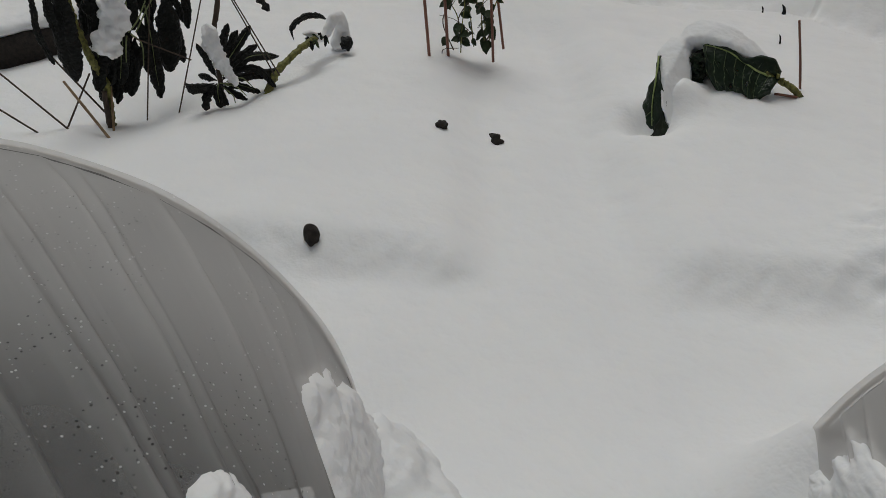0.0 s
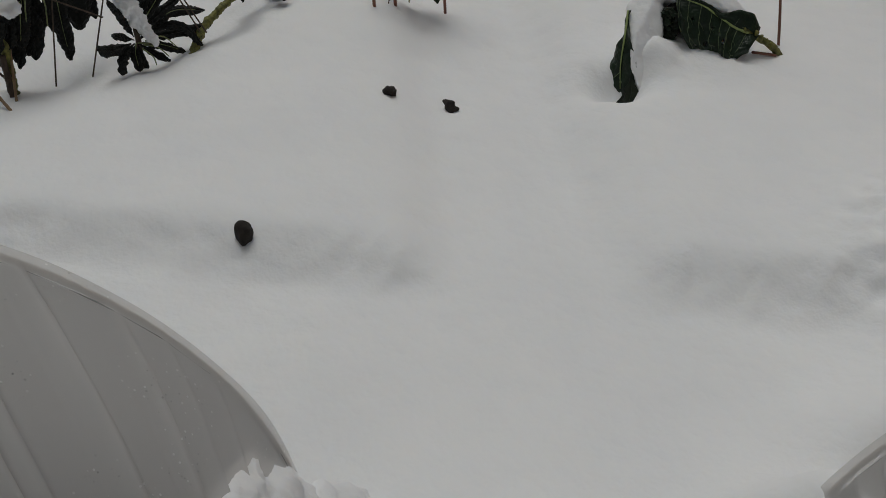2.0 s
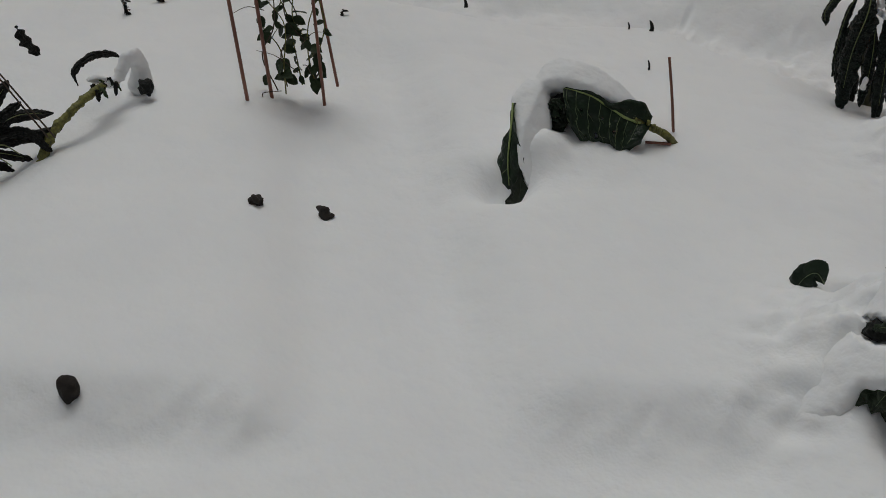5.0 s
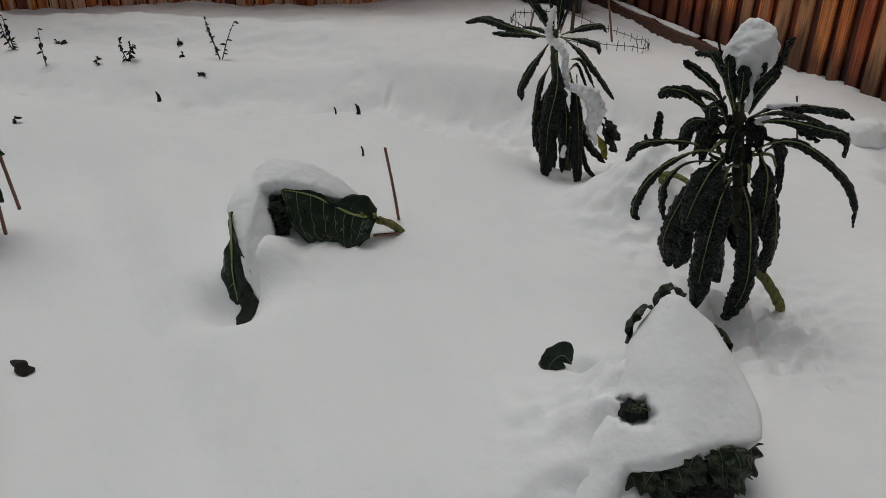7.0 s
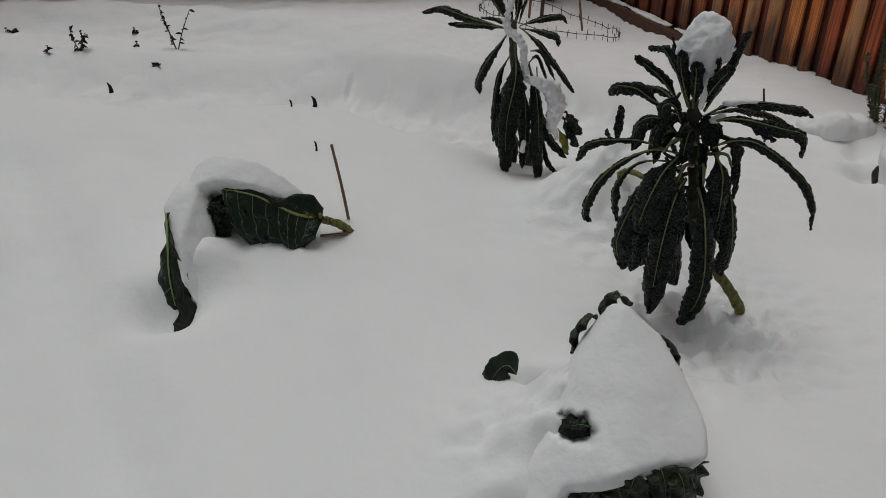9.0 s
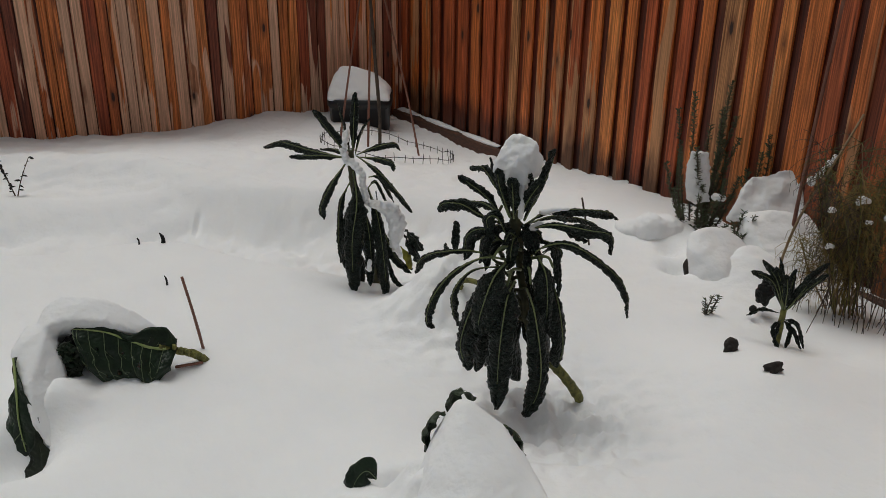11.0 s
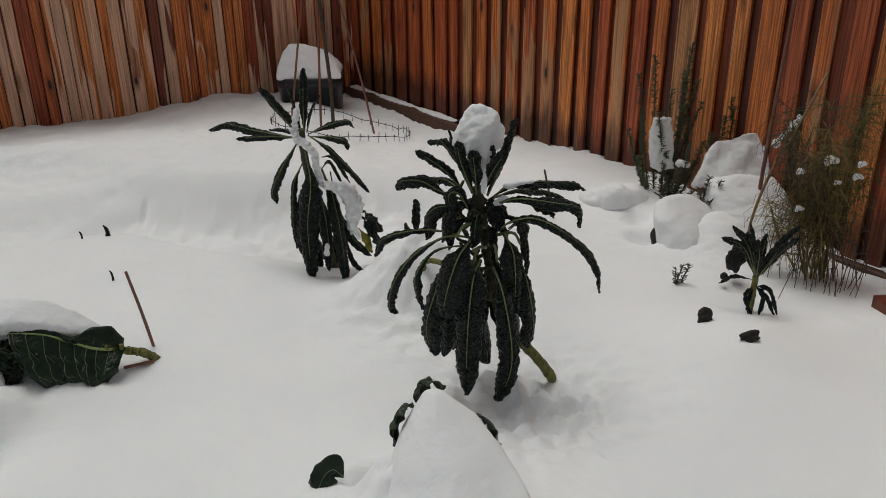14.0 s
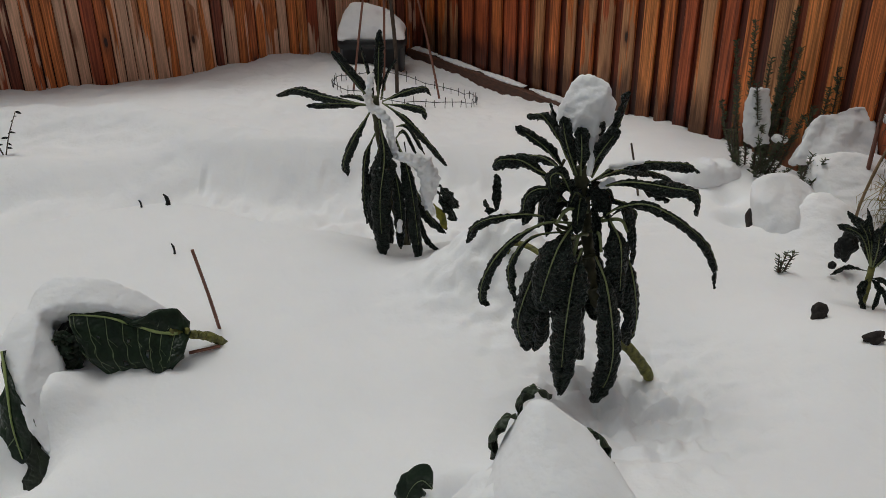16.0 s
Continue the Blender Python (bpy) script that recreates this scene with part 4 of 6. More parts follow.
snow_hull("snow_cap", [(-0.935, 1.985, 0.195), (-0.915, 2.05, 0.262), (-0.86, 2.075, 0.292), (-0.79, 2.09, 0.284), (-0.72, 2.10, 0.258), (-0.655, 2.10, 0.222), (-0.585, 2.105, 0.165), (-0.87, 1.975, 0.245), (-0.80, 1.995, 0.252), (-0.72, 2.01, 0.232), (-0.655, 2.035, 0.194), (-0.61, 2.06, 0.160), (-0.94, 2.12, 0.10), (-0.80, 2.22, 0.06), (-0.62, 2.20, 0.06), (-0.84, 2.03, 0.225), (-0.66, 2.07, 0.170), (-0.70, 2.28, -0.02), (-0.95, 2.2, -0.02)], collard, "thick smooth cap of snow with a crumbling foot", voxel=0.0065, rough=0.010, size=0.05, smooth=10, crumb=0.005, more=([(-0.945, 1.96, 0.195), (-0.915, 2.05, 0.255), (-0.86, 1.970, 0.248), (-0.825, 1.99, 0.248), (-0.85, 2.03, 0.26), (-0.855, 1.985, 0.19), (-0.92, 1.95, 0.17), (-0.89, 2.08, 0.15)], [(-0.963, 1.904, 0.196), (-0.948, 2.0, 0.23), (-0.876, 1.964, 0.23), (-0.847, 1.976, 0.18), (-0.85, 1.958, 0.09), (-0.876, 1.82, 0.14), (-0.811, 1.874, 0.04), (-0.767, 1.778, -0.044), (-0.803, 1.724, -0.044), (-0.857, 1.748, 0.051), (-0.956, 2.114, -0.011), (-0.854, 2.09, -0.044), (-0.927, 1.874, -0.011)],))


# ---- snow-loaded cabbage ----
def set_hard(ob):
    """Freeze a lump's modifiers into its mesh."""
    dg = bpy.context.evaluated_depsgraph_get()
    me = bpy.data.meshes.new_from_object(ob.evaluated_get(dg))
    ob.modifiers.clear()
    ob.data = me
    for p in me.polygons:
        p.use_smooth = True


def pit(ob, at, way, wide, tall, deep):
    """Press a hole into a lump: at is its mouth, way points in."""
    at, way = Vector(at), Vector(way).normalized()
    rt = way.cross(Vector((0, 0, 1))).normalized()
    up = rt.cross(way)
    spread = []
    for v in ob.data.vertices:
        d = v.co - at
        spread.append((v, d.dot(way), math.hypot(d.dot(rt) / wide, d.dot(up) / tall)))
    face = min(h for v, h, r in spread if r < 0.3)
    for v, h, r in spread:
        if face - 0.04 < h < face + 0.07:
            v.co += way * (deep * (1 - step(0.6, 1.1, r + 0.3 * noise.noise(v.co * 45))))
    return at + way * (face + deep)


cabbage = thing("cabbage_plant", (0.38, 1.25, 0.0), "leafy cabbage bowed under a pyramid of snow", "cabbage")
cap = snow_hull("snow_cap", [(0.328, 1.46, 0.333), (0.362, 1.46, 0.333), (0.345, 1.44, 0.335), (0.445, 1.43, 0.275), (0.495, 1.36, 0.232), (0.540, 1.25, 0.203), (0.542, 1.18, 0.172), (0.520, 1.165, 0.150), (0.440, 1.135, 0.182), (0.365, 1.10, 0.172), (0.340, 1.10, 0.118), (0.275, 1.11, 0.112), (0.235, 1.20, 0.145), (0.215, 1.28, 0.135), (0.235, 1.40, 0.160), (0.275, 1.46, 0.235), (0.24, 1.15, 0.04), (0.22, 1.30, 0.03), (0.35, 1.58, 0.06), (0.49, 1.50, 0.06), (0.53, 1.35, 0.05), (0.50, 1.25, 0.05), (0.40, 1.20, 0.02), (0.25, 1.56, 0.02)], cabbage, "steep pyramid of fresh snow", voxel=0.0075, rough=0.012, size=0.09, smooth=16, crumb=0.003, more=([(0.268, 1.12, 0.112), (0.24, 1.20, 0.145), (0.22, 1.28, 0.140), (0.24, 1.40, 0.150), (0.275, 1.45, 0.20), (0.03, 1.30, -0.06), (0.08, 1.42, -0.05), (0.05, 1.16, -0.06), (0.12, 1.02, -0.06), (0.225, 1.02, -0.06), (0.275, 1.12, -0.05), (0.20, 1.47, -0.03), (0.28, 1.3, -0.05)],))
set_hard(cap)
hole = pit(cap, (0.274, 1.235, 0.150), (0.08, 0.763, -0.641), 0.052, 0.034, 0.055)


def cl(w, *pts, **kw):
    strap_leaf(cabbage, pts, w, (0.38, 1.32), material=CABBAGE, rib=kw.pop("rib", PALEVEIN), roll=kw.pop("roll", 0.6), wave=kw.pop("wave", 0.35), n=34, m=16, ribw=0.0015, stalk=kw.pop("stalk", 0.02), rough=0.003, cells=60.0, frill=0.25, tip=5, **kw)


rnd_c = random.Random(17)
# the skirt under the snow's edge, an inner and an outer row
for row, count in ((0, 9), (1, 11)):
    for k in range(count):
        u = (k + 0.5 * row) / (count - 0.5)
        edge = spline([(0.285, 1.125, 0.100), (0.345, 1.11, 0.115), (0.37, 1.11, 0.150), (0.43, 1.13, 0.182), (0.490, 1.15, 0.158), (0.512, 1.19, 0.150)], 41)[min(40, int(u * 40))]
        b0 = edge + Vector((0, 0.035 - 0.01 * row, -0.006))
        lean = Vector((rnd_c.uniform(-0.035, 0.035) + 0.02 * (u - 0.4), rnd_c.uniform(-0.032, -0.012) - 0.010 * row, 0))
        drop = rnd_c.uniform(0.06, 0.12) if row else rnd_c.uniform(0.12, 0.19)
        cl(rnd_c.uniform(0.020, 0.032), b0, b0 + lean * 0.8 + Vector((0, 0, -0.25 * drop)), b0 + lean * 1.15 + Vector((rnd_c.uniform(-0.012, 0.012), 0.004, -drop)), rib=PALEVEIN if row else None, roll=rnd_c.uniform(0.3, 1.0))
cl(0.022, (0.308, 1.50, 0.245), (0.315, 1.505, 0.300), (0.335, 1.50, 0.330), (0.378, 1.50, 0.305), up=1.2, roll=1.2)
cl(0.021, (0.255, 1.47, 0.165), (0.254, 1.465, 0.235), (0.270, 1.46, 0.278), (0.300, 1.46, 0.290), up=1.2, roll=1.2)
cl(0.020, (0.440, 1.43, 0.275), (0.476, 1.425, 0.250), (0.490, 1.42, 0.212), (0.486, 1.42, 0.180), roll=1.2)
strap_leaf(cabbage, [(0.128, 1.51, 0.05), (0.105, 1.50, 0.082), (0.080, 1.49, 0.065), (0.060, 1.475, 0.015)], 0.030, (0.10, 1.85), material=COLLARD, rib=PALEVEIN, roll=0.8, rough=0.003, ribw=0.0014, stalk=0.02, up=0.4, name="outer_leaf", wave=0.2)
cl(0.012, hole + Vector((0.030, -0.022, 0.030)), hole + Vector((0.008, -0.026, 0.036)), hole + Vector((-0.018, -0.020, 0.020)))
# black mass under the skirt: the hollow's shade put into its colour
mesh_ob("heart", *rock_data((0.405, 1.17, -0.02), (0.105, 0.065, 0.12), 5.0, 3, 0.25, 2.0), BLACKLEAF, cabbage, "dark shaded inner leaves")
# black lump at the pit's bottom stands in for its shade
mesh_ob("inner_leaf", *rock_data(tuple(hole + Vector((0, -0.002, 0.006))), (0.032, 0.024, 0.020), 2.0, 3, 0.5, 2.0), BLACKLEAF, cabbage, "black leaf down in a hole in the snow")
# dark disc on the melt hole's floor, painting the shade down there
mesh_ob("sunken_leaf", *rock_data((0.186, 1.515, ground_z(0.186, 1.515) + 0.004), (0.030, 0.026, 0.012), 6.0, 3, 0.4, 1.5), TWIG, cabbage, "dark leaf in a melt hole")


# ---- canes and soil clods ----
def cane(name, pts, r, label, material=BAMBOO, group="garden canes", cat="cane"):
    line = spline(pts, 14)
    v, fc = tube_data(line, r, r * 0.85, 7, 0.12)
    o = Vector(pts[0])
    ob = mesh_ob(name, [q - o for q in v], fc, material)
    ob.location = o
    return tagged(ob, label, cat, group)


cane("garden_cane", [(-0.497, 2.262, -0.06), (-0.515, 2.24, 0.12), (-0.537, 2.22, 0.285)], 0.0055, "short reddish cane standing in the snow")
cane("garden_cane", [(1.02, 3.36, -0.2), (0.98, 3.35, 0.0), (0.94, 3.335, 0.17)], 0.005, "thin grey cane behind the tall kale", TWIG)
for pts, r, mt in (([(-0.33, 4.95, -0.2), (-0.25, 4.95, 0.33), (-0.10, 4.95, 1.2)], 0.007, BAMBOO), ([(-0.14, 4.95, -0.25), (-0.12, 4.95, 0.33), (-0.08, 4.95, 1.3)], 0.008, BAMBOO), ([(-0.065, 4.95, -0.25), (-0.06, 4.95, 0.1), (-0.085, 4.95, 0.5), (-0.11, 4.95, 0.9)], 0.012, TWIG), ([(0.205, 4.95, -0.25), (0.10, 4.95, 0.30), (-0.10, 4.95, 1.15)], 0.007, BAMBOO)):
    cane("garden_cane", pts, r, "tall leaning cane inside the wire ring", mt, "canes in the wire ring")
cane("garden_cane", [(1.86, 3.22, -0.1), (1.87, 3.22, 0.4), (1.90, 3.22, 1.2)], 0.009, "long pale cane leaning against the fence", BAMBOO)
cane("dry_stalk", [(1.74, 3.0, -0.08), (1.745, 3.0, 0.05), (1.79, 3.0, 0.24), (1.90, 3.05, 0.42), (2.02, 3.12, 0.62)], 0.006, "pale bent dry stalk", STRAW, cat="stalk")


def clod(name, c, r, seed, label, material=SOIL):
    v, fc = rock_data((0, 0, 0), r, seed, 3, 0.3 if "egg" in label else 0.75, 1.3)
    if "wedge" in label:
        v = [Vector((q.x * (0.75 + 22 * q.z) - 0.4 * q.z, q.y, q.z)) for q in v]
    ob = mesh_ob(name, v, fc, material)
    ob.location = (c[0], c[1], ground_z(c[0], c[1]) + c[2])
    return tagged(ob, label, "soil clod", "soil clods")


clod("soil_clod", (-1.468, 1.17, 0.008), (0.021, 0.018, 0.018), 1.0, "small round dark clod on the snow")
clod("soil_clod", (-1.31, 1.304, 0.008), (0.031, 0.017, 0.024), 7.3, "wedge-shaped dark clod on the snow")
clod("soil_clod", (-1.288, 0.313, 0.014), (0.025, 0.025, 0.040), 4.0, "egg-shaped dark clod sunk in the snow")
clod("soil_clod", (1.285, 2.245, 0.010), (0.024, 0.020, 0.028), 5.7, "brown clod on a snow hump", SOIL)
clod("soil_clod", (1.365, 2.073, 0.008), (0.030, 0.016, 0.018), 8.1, "oblong brown clod on a snow hump", SOIL)
for nm, c, h, lb in (("dark_stub", (-0.91, 3.195, 0.0), 0.045, "dark triangular leaf tip poking out"), ("dark_stub", (-1.005, 3.165, -0.01), 0.03, "thin dark stub poking out"), ("dark_stub", (-0.772, 2.766, 0.0), 0.04, "thin dark stub poking out"), ("dark_stub", (-1.962, 3.371, -0.04), 0.05, "withered dark stub in the snow")):
    w = 0.014 if "triangular" in lb or "withered" in lb else 0.006
    v, fc = tube_data(spline([(0, 0, -0.03), (0.002, 0, h * 0.5), (-w * 0.8, 0, h)], 6), w, 0.002, 6, 0.4)
    o = mesh_ob(nm, v, fc, BLACKLEAF)
    o.location = (c[0], c[1], ground_z(c[0], c[1]))
    tagged(o, lb, "stub", "dark stubs")


# ---- low tunnels of poly sheet beside the path ----
def low_tunnel(foot, turn, wide, high, bend, span, heap, foot_snow, label):
    """A hooped tunnel running back from its end hoop; foot is the hoop's foot by the path, turn the hoop's heading from there."""
    side = Vector((math.cos(turn), math.sin(turn), 0))
    along = Vector((0.70, -0.714, 0))
    t = thing("low_tunnel", foot, label, "row cover", "low tunnels")
    f0, verts, faces, pleat, rim, n, m = Vector(foot), [], [], [], [], 130, 190
    rnd = random.Random(11)

    def arch(a, grow=0.0):
        return side * (wide - (wide + grow) * math.cos(a)) + Vector((0, 0, (high + grow) * max(0.0, math.sin(a)) ** bend))

    # gathers slant back from the hoop down to the foot: c names one gather line
    folds = [(0.55, 0.4, 0.03), (0.67, 0.5, 0.03), (0.77, 0.5, 0.025), (0.95, 0.55, 0.03), (1.14, 0.8, 0.035), (1.21, 1.0, 0.045), (1.37, 1.0, 0.05), (1.43, 1.2, 0.06), (1.62, 0.7, 0.05)]
    c = 1.75
    while c < 6.0:
        folds.append((c, rnd.uniform(0.4, 1.1), rnd.uniform(0.03, 0.06)))
        c += rnd.uniform(0.07, 0.24)
    shear, cs = 1.1, [0.0075 * k for k in range(int((math.pi + 1.1 * span) / 0.0075) + 2)]
    nc = len(cs)
    for i in range(n + 1):
        s = span * i / n
        for c in cs:
            a = min(math.pi, max(0.0, c - shear * s))
            g = f = 0.0
            for c0, amp, wide_fold in folds:
                w = 0.7 * wide_fold
                d = c - c0 - 0.012 * noise.noise(Vector((s * 2.2, c0 * 9, 1)))
                if -w < d < 3 * w:
                    k = amp * (math.exp(-d / w) if d > 0 else (1 + d / w * 1.0) ** 2)
                    k *= 0.65 + 0.6 * noise.noise(Vector((s * 1.7, c0 * 13, 4)))
                    k *= step(0.0, 0.12, s) * (0.75 + 0.6 * step(1.3, 0.5, a) if a < 1.6 else 0.6)
                    g, f = g + 0.026 * k, max(f, k)
            g += 0.006 * noise.noise(Vector((s * 5, a * 4, 2))) - 0.03 * math.sin(min(1, s / 0.9) * math.pi) * math.sin(a)
            verts.append(f0 + along * s + arch(a, g))
            pleat.append(min(1.0, max(0.0, 1.15 * min(1.0, f) ** 2 + 0.10 * noise.noise(Vector((s * 4, a * 2, 9))))))
            rim.append((1 - step(0.08, 0.62, s)) * (0.8 + 0.2 * math.cos(a)))
    for i in range(n):
        for k in range(nc - 1):
            if cs[k + 1] - shear * span * i / n <= 0 or cs[k] - shear * span * (i + 1) / n >= math.pi:
                continue
            q = i * nc + k
            faces.append((q, q + 1, q + nc + 1, q + nc))
    sheet = mesh_ob("sheet", verts, faces, POLY, t, "clouded grey sheet with beads of water")
    sheet.data.attributes.new("pleat", "FLOAT", "POINT").data.foreach_set("value", pleat)
    sheet.data.attributes.new("rim", "FLOAT", "POINT").data.foreach_set("value", rim)
    hoop = [f0 + along * 0.015 + arch(math.pi * k / m, -0.006) for k in range(m + 1)]
    mesh_ob("hoop", *tube_data(hoop, 0.0045, 0.006, 10, 0.2), HEM, t, "hemmed edge over a hoop")
    end = [f0 + arch(math.pi * k / 24) for k in range(25)]
    mesh_ob("end_sheet", [q + along * 0.03 for q in end] + [f0 + side * wide + along * 0.03 + Vector((0, 0, -0.05))], [(k, k + 1, 25) for k in range(24)], POLY, t)
    bl = []
    rnd = random.Random(5)
    for k in range(30):
        s = 0.35 + k * 0.075 + rnd.uniform(-0.02, 0.02)
        p = f0 + along * s + side * rnd.uniform(-0.06, 0.05)
        r = rnd.uniform(0.03, 0.06)
        bl.append((p.x, p.y, rnd.uniform(-0.02, 0.05), r, r, r * rnd.uniform(0.7, 1.2)))
    snow_lump("snow_bank", bl, t, "crumbled snow against the sheet", voxel=0.007, rough=0.02, size=0.03, smooth=7, crumb=0.014)
    at = lambda s, c, z: f0 + along * s + side * c + Vector((0, 0, z))
    snow_hull("snow_drift", [at(-0.14, -0.10, -0.06), at(0.15, -0.20, -0.06), at(0.75, -0.16, -0.06), at(-0.03, -0.005, foot_snow), at(0.10, 0.0, foot_snow * 0.9), at(0.28, -0.005, foot_snow * 0.6), at(0.55, 0.0, foot_snow * 0.4), at(0.75, 0.02, -0.04), at(0.1, 0.06, -0.06), at(-0.10, 0.05, -0.06), at(0.02, -0.06, foot_snow * 0.7)], t, "drift of crumbled snow at the foot", voxel=0.009, rough=0.035, size=0.07, smooth=30, crumb=0.005)
    for a0, s0, ra, rs, h in heap:
        vs, fs, thick = [], [], []
        for i in range(81):
            for k in range(81):
                a, s = a0 + ra * (k / 40 - 1), s0 + rs * (i / 40 - 1)
                p = Vector((a * 9, s * 9, a0))
                d = (k / 40 - 1) ** 2 + (i / 40 - 1) ** 2
                q = h * (0.75 - 1.7 * d + 0.5 * noise.noise(p * 1.1) + 0.14 * noise.noise(p * 3.1)) + 0.003 * noise.noise(p * 7) + 0.002 * noise.noise(p * 17)
                q = q if q < 0 else 0.016 * math.tanh(q / 0.016) + 0.004 * noise.noise(p * 6)
                sag = 0.03 * math.sin(min(1, s / 0.9) * math.pi) * math.sin(max(0.0, a)) if s > 0 else 0.0
                thick.append(q)
                vs.append(f0 + along * s + arch(max(0.0, a), q - sag + 0.008) + Vector((0, 0, min(0.0, a * 0.4))))
        for i in range(80):
            for k in range(80):
                q = i * 81 + k
                if max(thick[q], thick[q + 1], thick[q + 81], thick[q + 82]) > -0.014:
                    fs.append((q, q + 81, q + 82, q + 1))
        mesh_ob("clinging_snow", vs, fs, SNOW, t, "crumbling snow stuck to the sheet")
    soil = [(f0 + along * s + side * c + Vector((0, 0, -0.05))) for s, c in ((0.35, 0.06), (span, 0.06), (span, 2 * wide - 0.06), (0.35, 2 * wide - 0.06))]
    mesh_ob("soil_bed", soil + [q + Vector((0, 0, 0.03)) for q in soil], [(0, 1, 5, 4), (1, 2, 6, 5), (2, 3, 7, 6), (3, 0, 4, 7), (4, 5, 6, 7)], SOIL, t, "dark soil under the cover")


HEM = mottled("sheet_hem", (0.52, 0.49, 0.46), (0.66, 0.63, 0.60), 20, 0.45)
low_tunnel((-0.50, -0.275, 0.06), radians(223), 0.72, 0.82, 0.85, 2.6, ((0.20, 0.25, 0.32, 0.27, 0.045), (0.05, 0.10, 0.24, 0.18, 0.05), (0.62, 0.57, 0.11, 0.10, 0.04)), 0.13, "grey poly row-cover tunnel with snow along its foot")
low_tunnel((0.178, 0.206, -0.04), radians(44.5), 0.51, 0.45, 0.87, 2.6, ((0.12, 0.10, 0.2, 0.10, 0.03), (0.36, 0.32, 0.36, 0.34, 0.055), (0.38, 0.72, 0.36, 0.34, 0.055)), 0.07, "low grey poly tunnel partly drifted in snow")


# ---- peas on canes ----
pea = thing("pea_trellis", (-1.84, 1.8, 0.08), "withered green pea vines climbing four reddish canes", "pea plant")
for a, b2, r in (((-1.94, 1.68, 0.04), (-1.985, 1.715, 0.95), 0.007), ((-1.93, 1.80, 0.04), (-1.93, 1.80, 0.95), 0.007), ((-1.705, 1.835, 0.04), (-1.80, 1.97, 1.0), 0.006), ((-1.765, 2.0, 0.04), (-1.86, 2.0, 0.95), 0.006)):
    tube("cane", [a, b2], r, r * 0.9, BAMBOO, pea, n=8)


def oval_leaf(c, d, w, ln, up):
    d = d.normalized()
    sd = d.cross(up).normalized()
    nrm = sd.cross(d)
    vs, fs = [], []
    for i, (u, ww) in enumerate(((0, 0.1), (0.2, 0.75), (0.45, 1.0), (0.75, 0.7), (1.0, 0.05))):
        for k in (-1, 0, 1):
            vs.append(c + d * (u * ln) + sd * (k * ww * w) + nrm * (0.25 * w * abs(k) - 0.3 * ln * u * u))
    for i in range(4):
        for k in range(2):
            q = i * 3 + k
            fs.append((q, q + 1, q + 4, q + 3))
    return vs, fs


def pea_vines():
    rnd = random.Random(21)
    for j in range(9):
        x, y = -1.85 + rnd.uniform(-0.10, 0.13), 1.86 + rnd.uniform(-0.08, 0.10)
        top = rnd.uniform(0.45, 0.9)
        pts = [(x, y, 0.06)]
        z = 0.06
        while z < top:
            z += 0.13
            pts.append((x + rnd.uniform(-0.09, 0.08), y + rnd.uniform(-0.05, 0.05), z))
        line = spline(pts, 6 * len(pts))
        vine = mesh_ob("vine", *tube_data(line, 0.0028, 0.0015, 5), STEM if j % 3 else TWIG, pea)
        lv = []
        for c in line[2:]:
            if rnd.random() < 0.36:
                d = Vector((rnd.uniform(-1, 1), rnd.uniform(-1, 0.6), rnd.uniform(-1.0, 0.15)))
                s = rnd.uniform(0.012, 0.023)
                lv.append(oval_leaf(c, d, s, s * 2.6, Vector((rnd.uniform(-0.6, 0.6), -0.7, 1))))
        if lv:
            o = mesh_ob("leaves", *join(lv), PEALEAF, vine, "limp green leaves")
    for j in range(6):
        a = Vector((-1.84 + rnd.uniform(-0.1, 0.1), 1.84, rnd.uniform(0.12, 0.5)))
        b2 = a + Vector((rnd.uniform(-0.16, 0.16), rnd.uniform(-0.05, 0.1), rnd.uniform(-0.05, 0.09)))
        tube("tendril", [a, a.lerp(b2, 0.5) + Vector((0, 0, 0.02)), b2], 0.0018, 0.001, TWIG, pea, n=8, sides=5)
    tube("tendril", [(-1.90, 1.72, 0.085), (-1.87, 1.70, 0.115), (-1.82, 1.74, 0.115)], 0.0022, 0.0015, TWIG, pea, n=8, sides=5)


pea_vines()

# ---- kale clump with fallen sticks ----
kale_c = thing("kale_plant", (-2.55, 0.47, 0.05), "ragged kale with black drooping leaves and a snow clump", "kale", "kale plants")
tube("stem", [(-2.57, 0.441, 0.70), (-2.57, 0.435, 0.542), (-2.57, 0.442, 0.458), (-2.57, 0.457, 0.358), (-2.56, 0.48, 0.27)], 0.013, 0.014, STEM, kale_c, "yellow-green mossy stem", n=60, sides=9, wob=0.7)
tube("lower_stem", [(-2.56, 0.48, 0.28), (-2.55, 0.479, 0.199), (-2.55, 0.460, 0.10), (-2.55, 0.455, 0.04)], 0.014, 0.017, STEM, kale_c, "yellow-green mossy stem", n=40, sides=9, wob=0.6)
tube("dead_stem", [(-2.545, 0.462, 0.22), (-2.54, 0.452, 0.15), (-2.54, 0.440, 0.05)], 0.010, 0.012, TWIG, kale_c, "brown dead stem", n=14, sides=7, wob=0.4)


def kc(w, *pts, **kw):
    strap_leaf(kale_c, pts, w * 1.55, (-3.2, 0.9), material=BLACKLEAF, rib=kw.pop("rib", None), roll=kw.pop("roll", 1.3), stalk=kw.pop("stalk", 0.05), **kw)


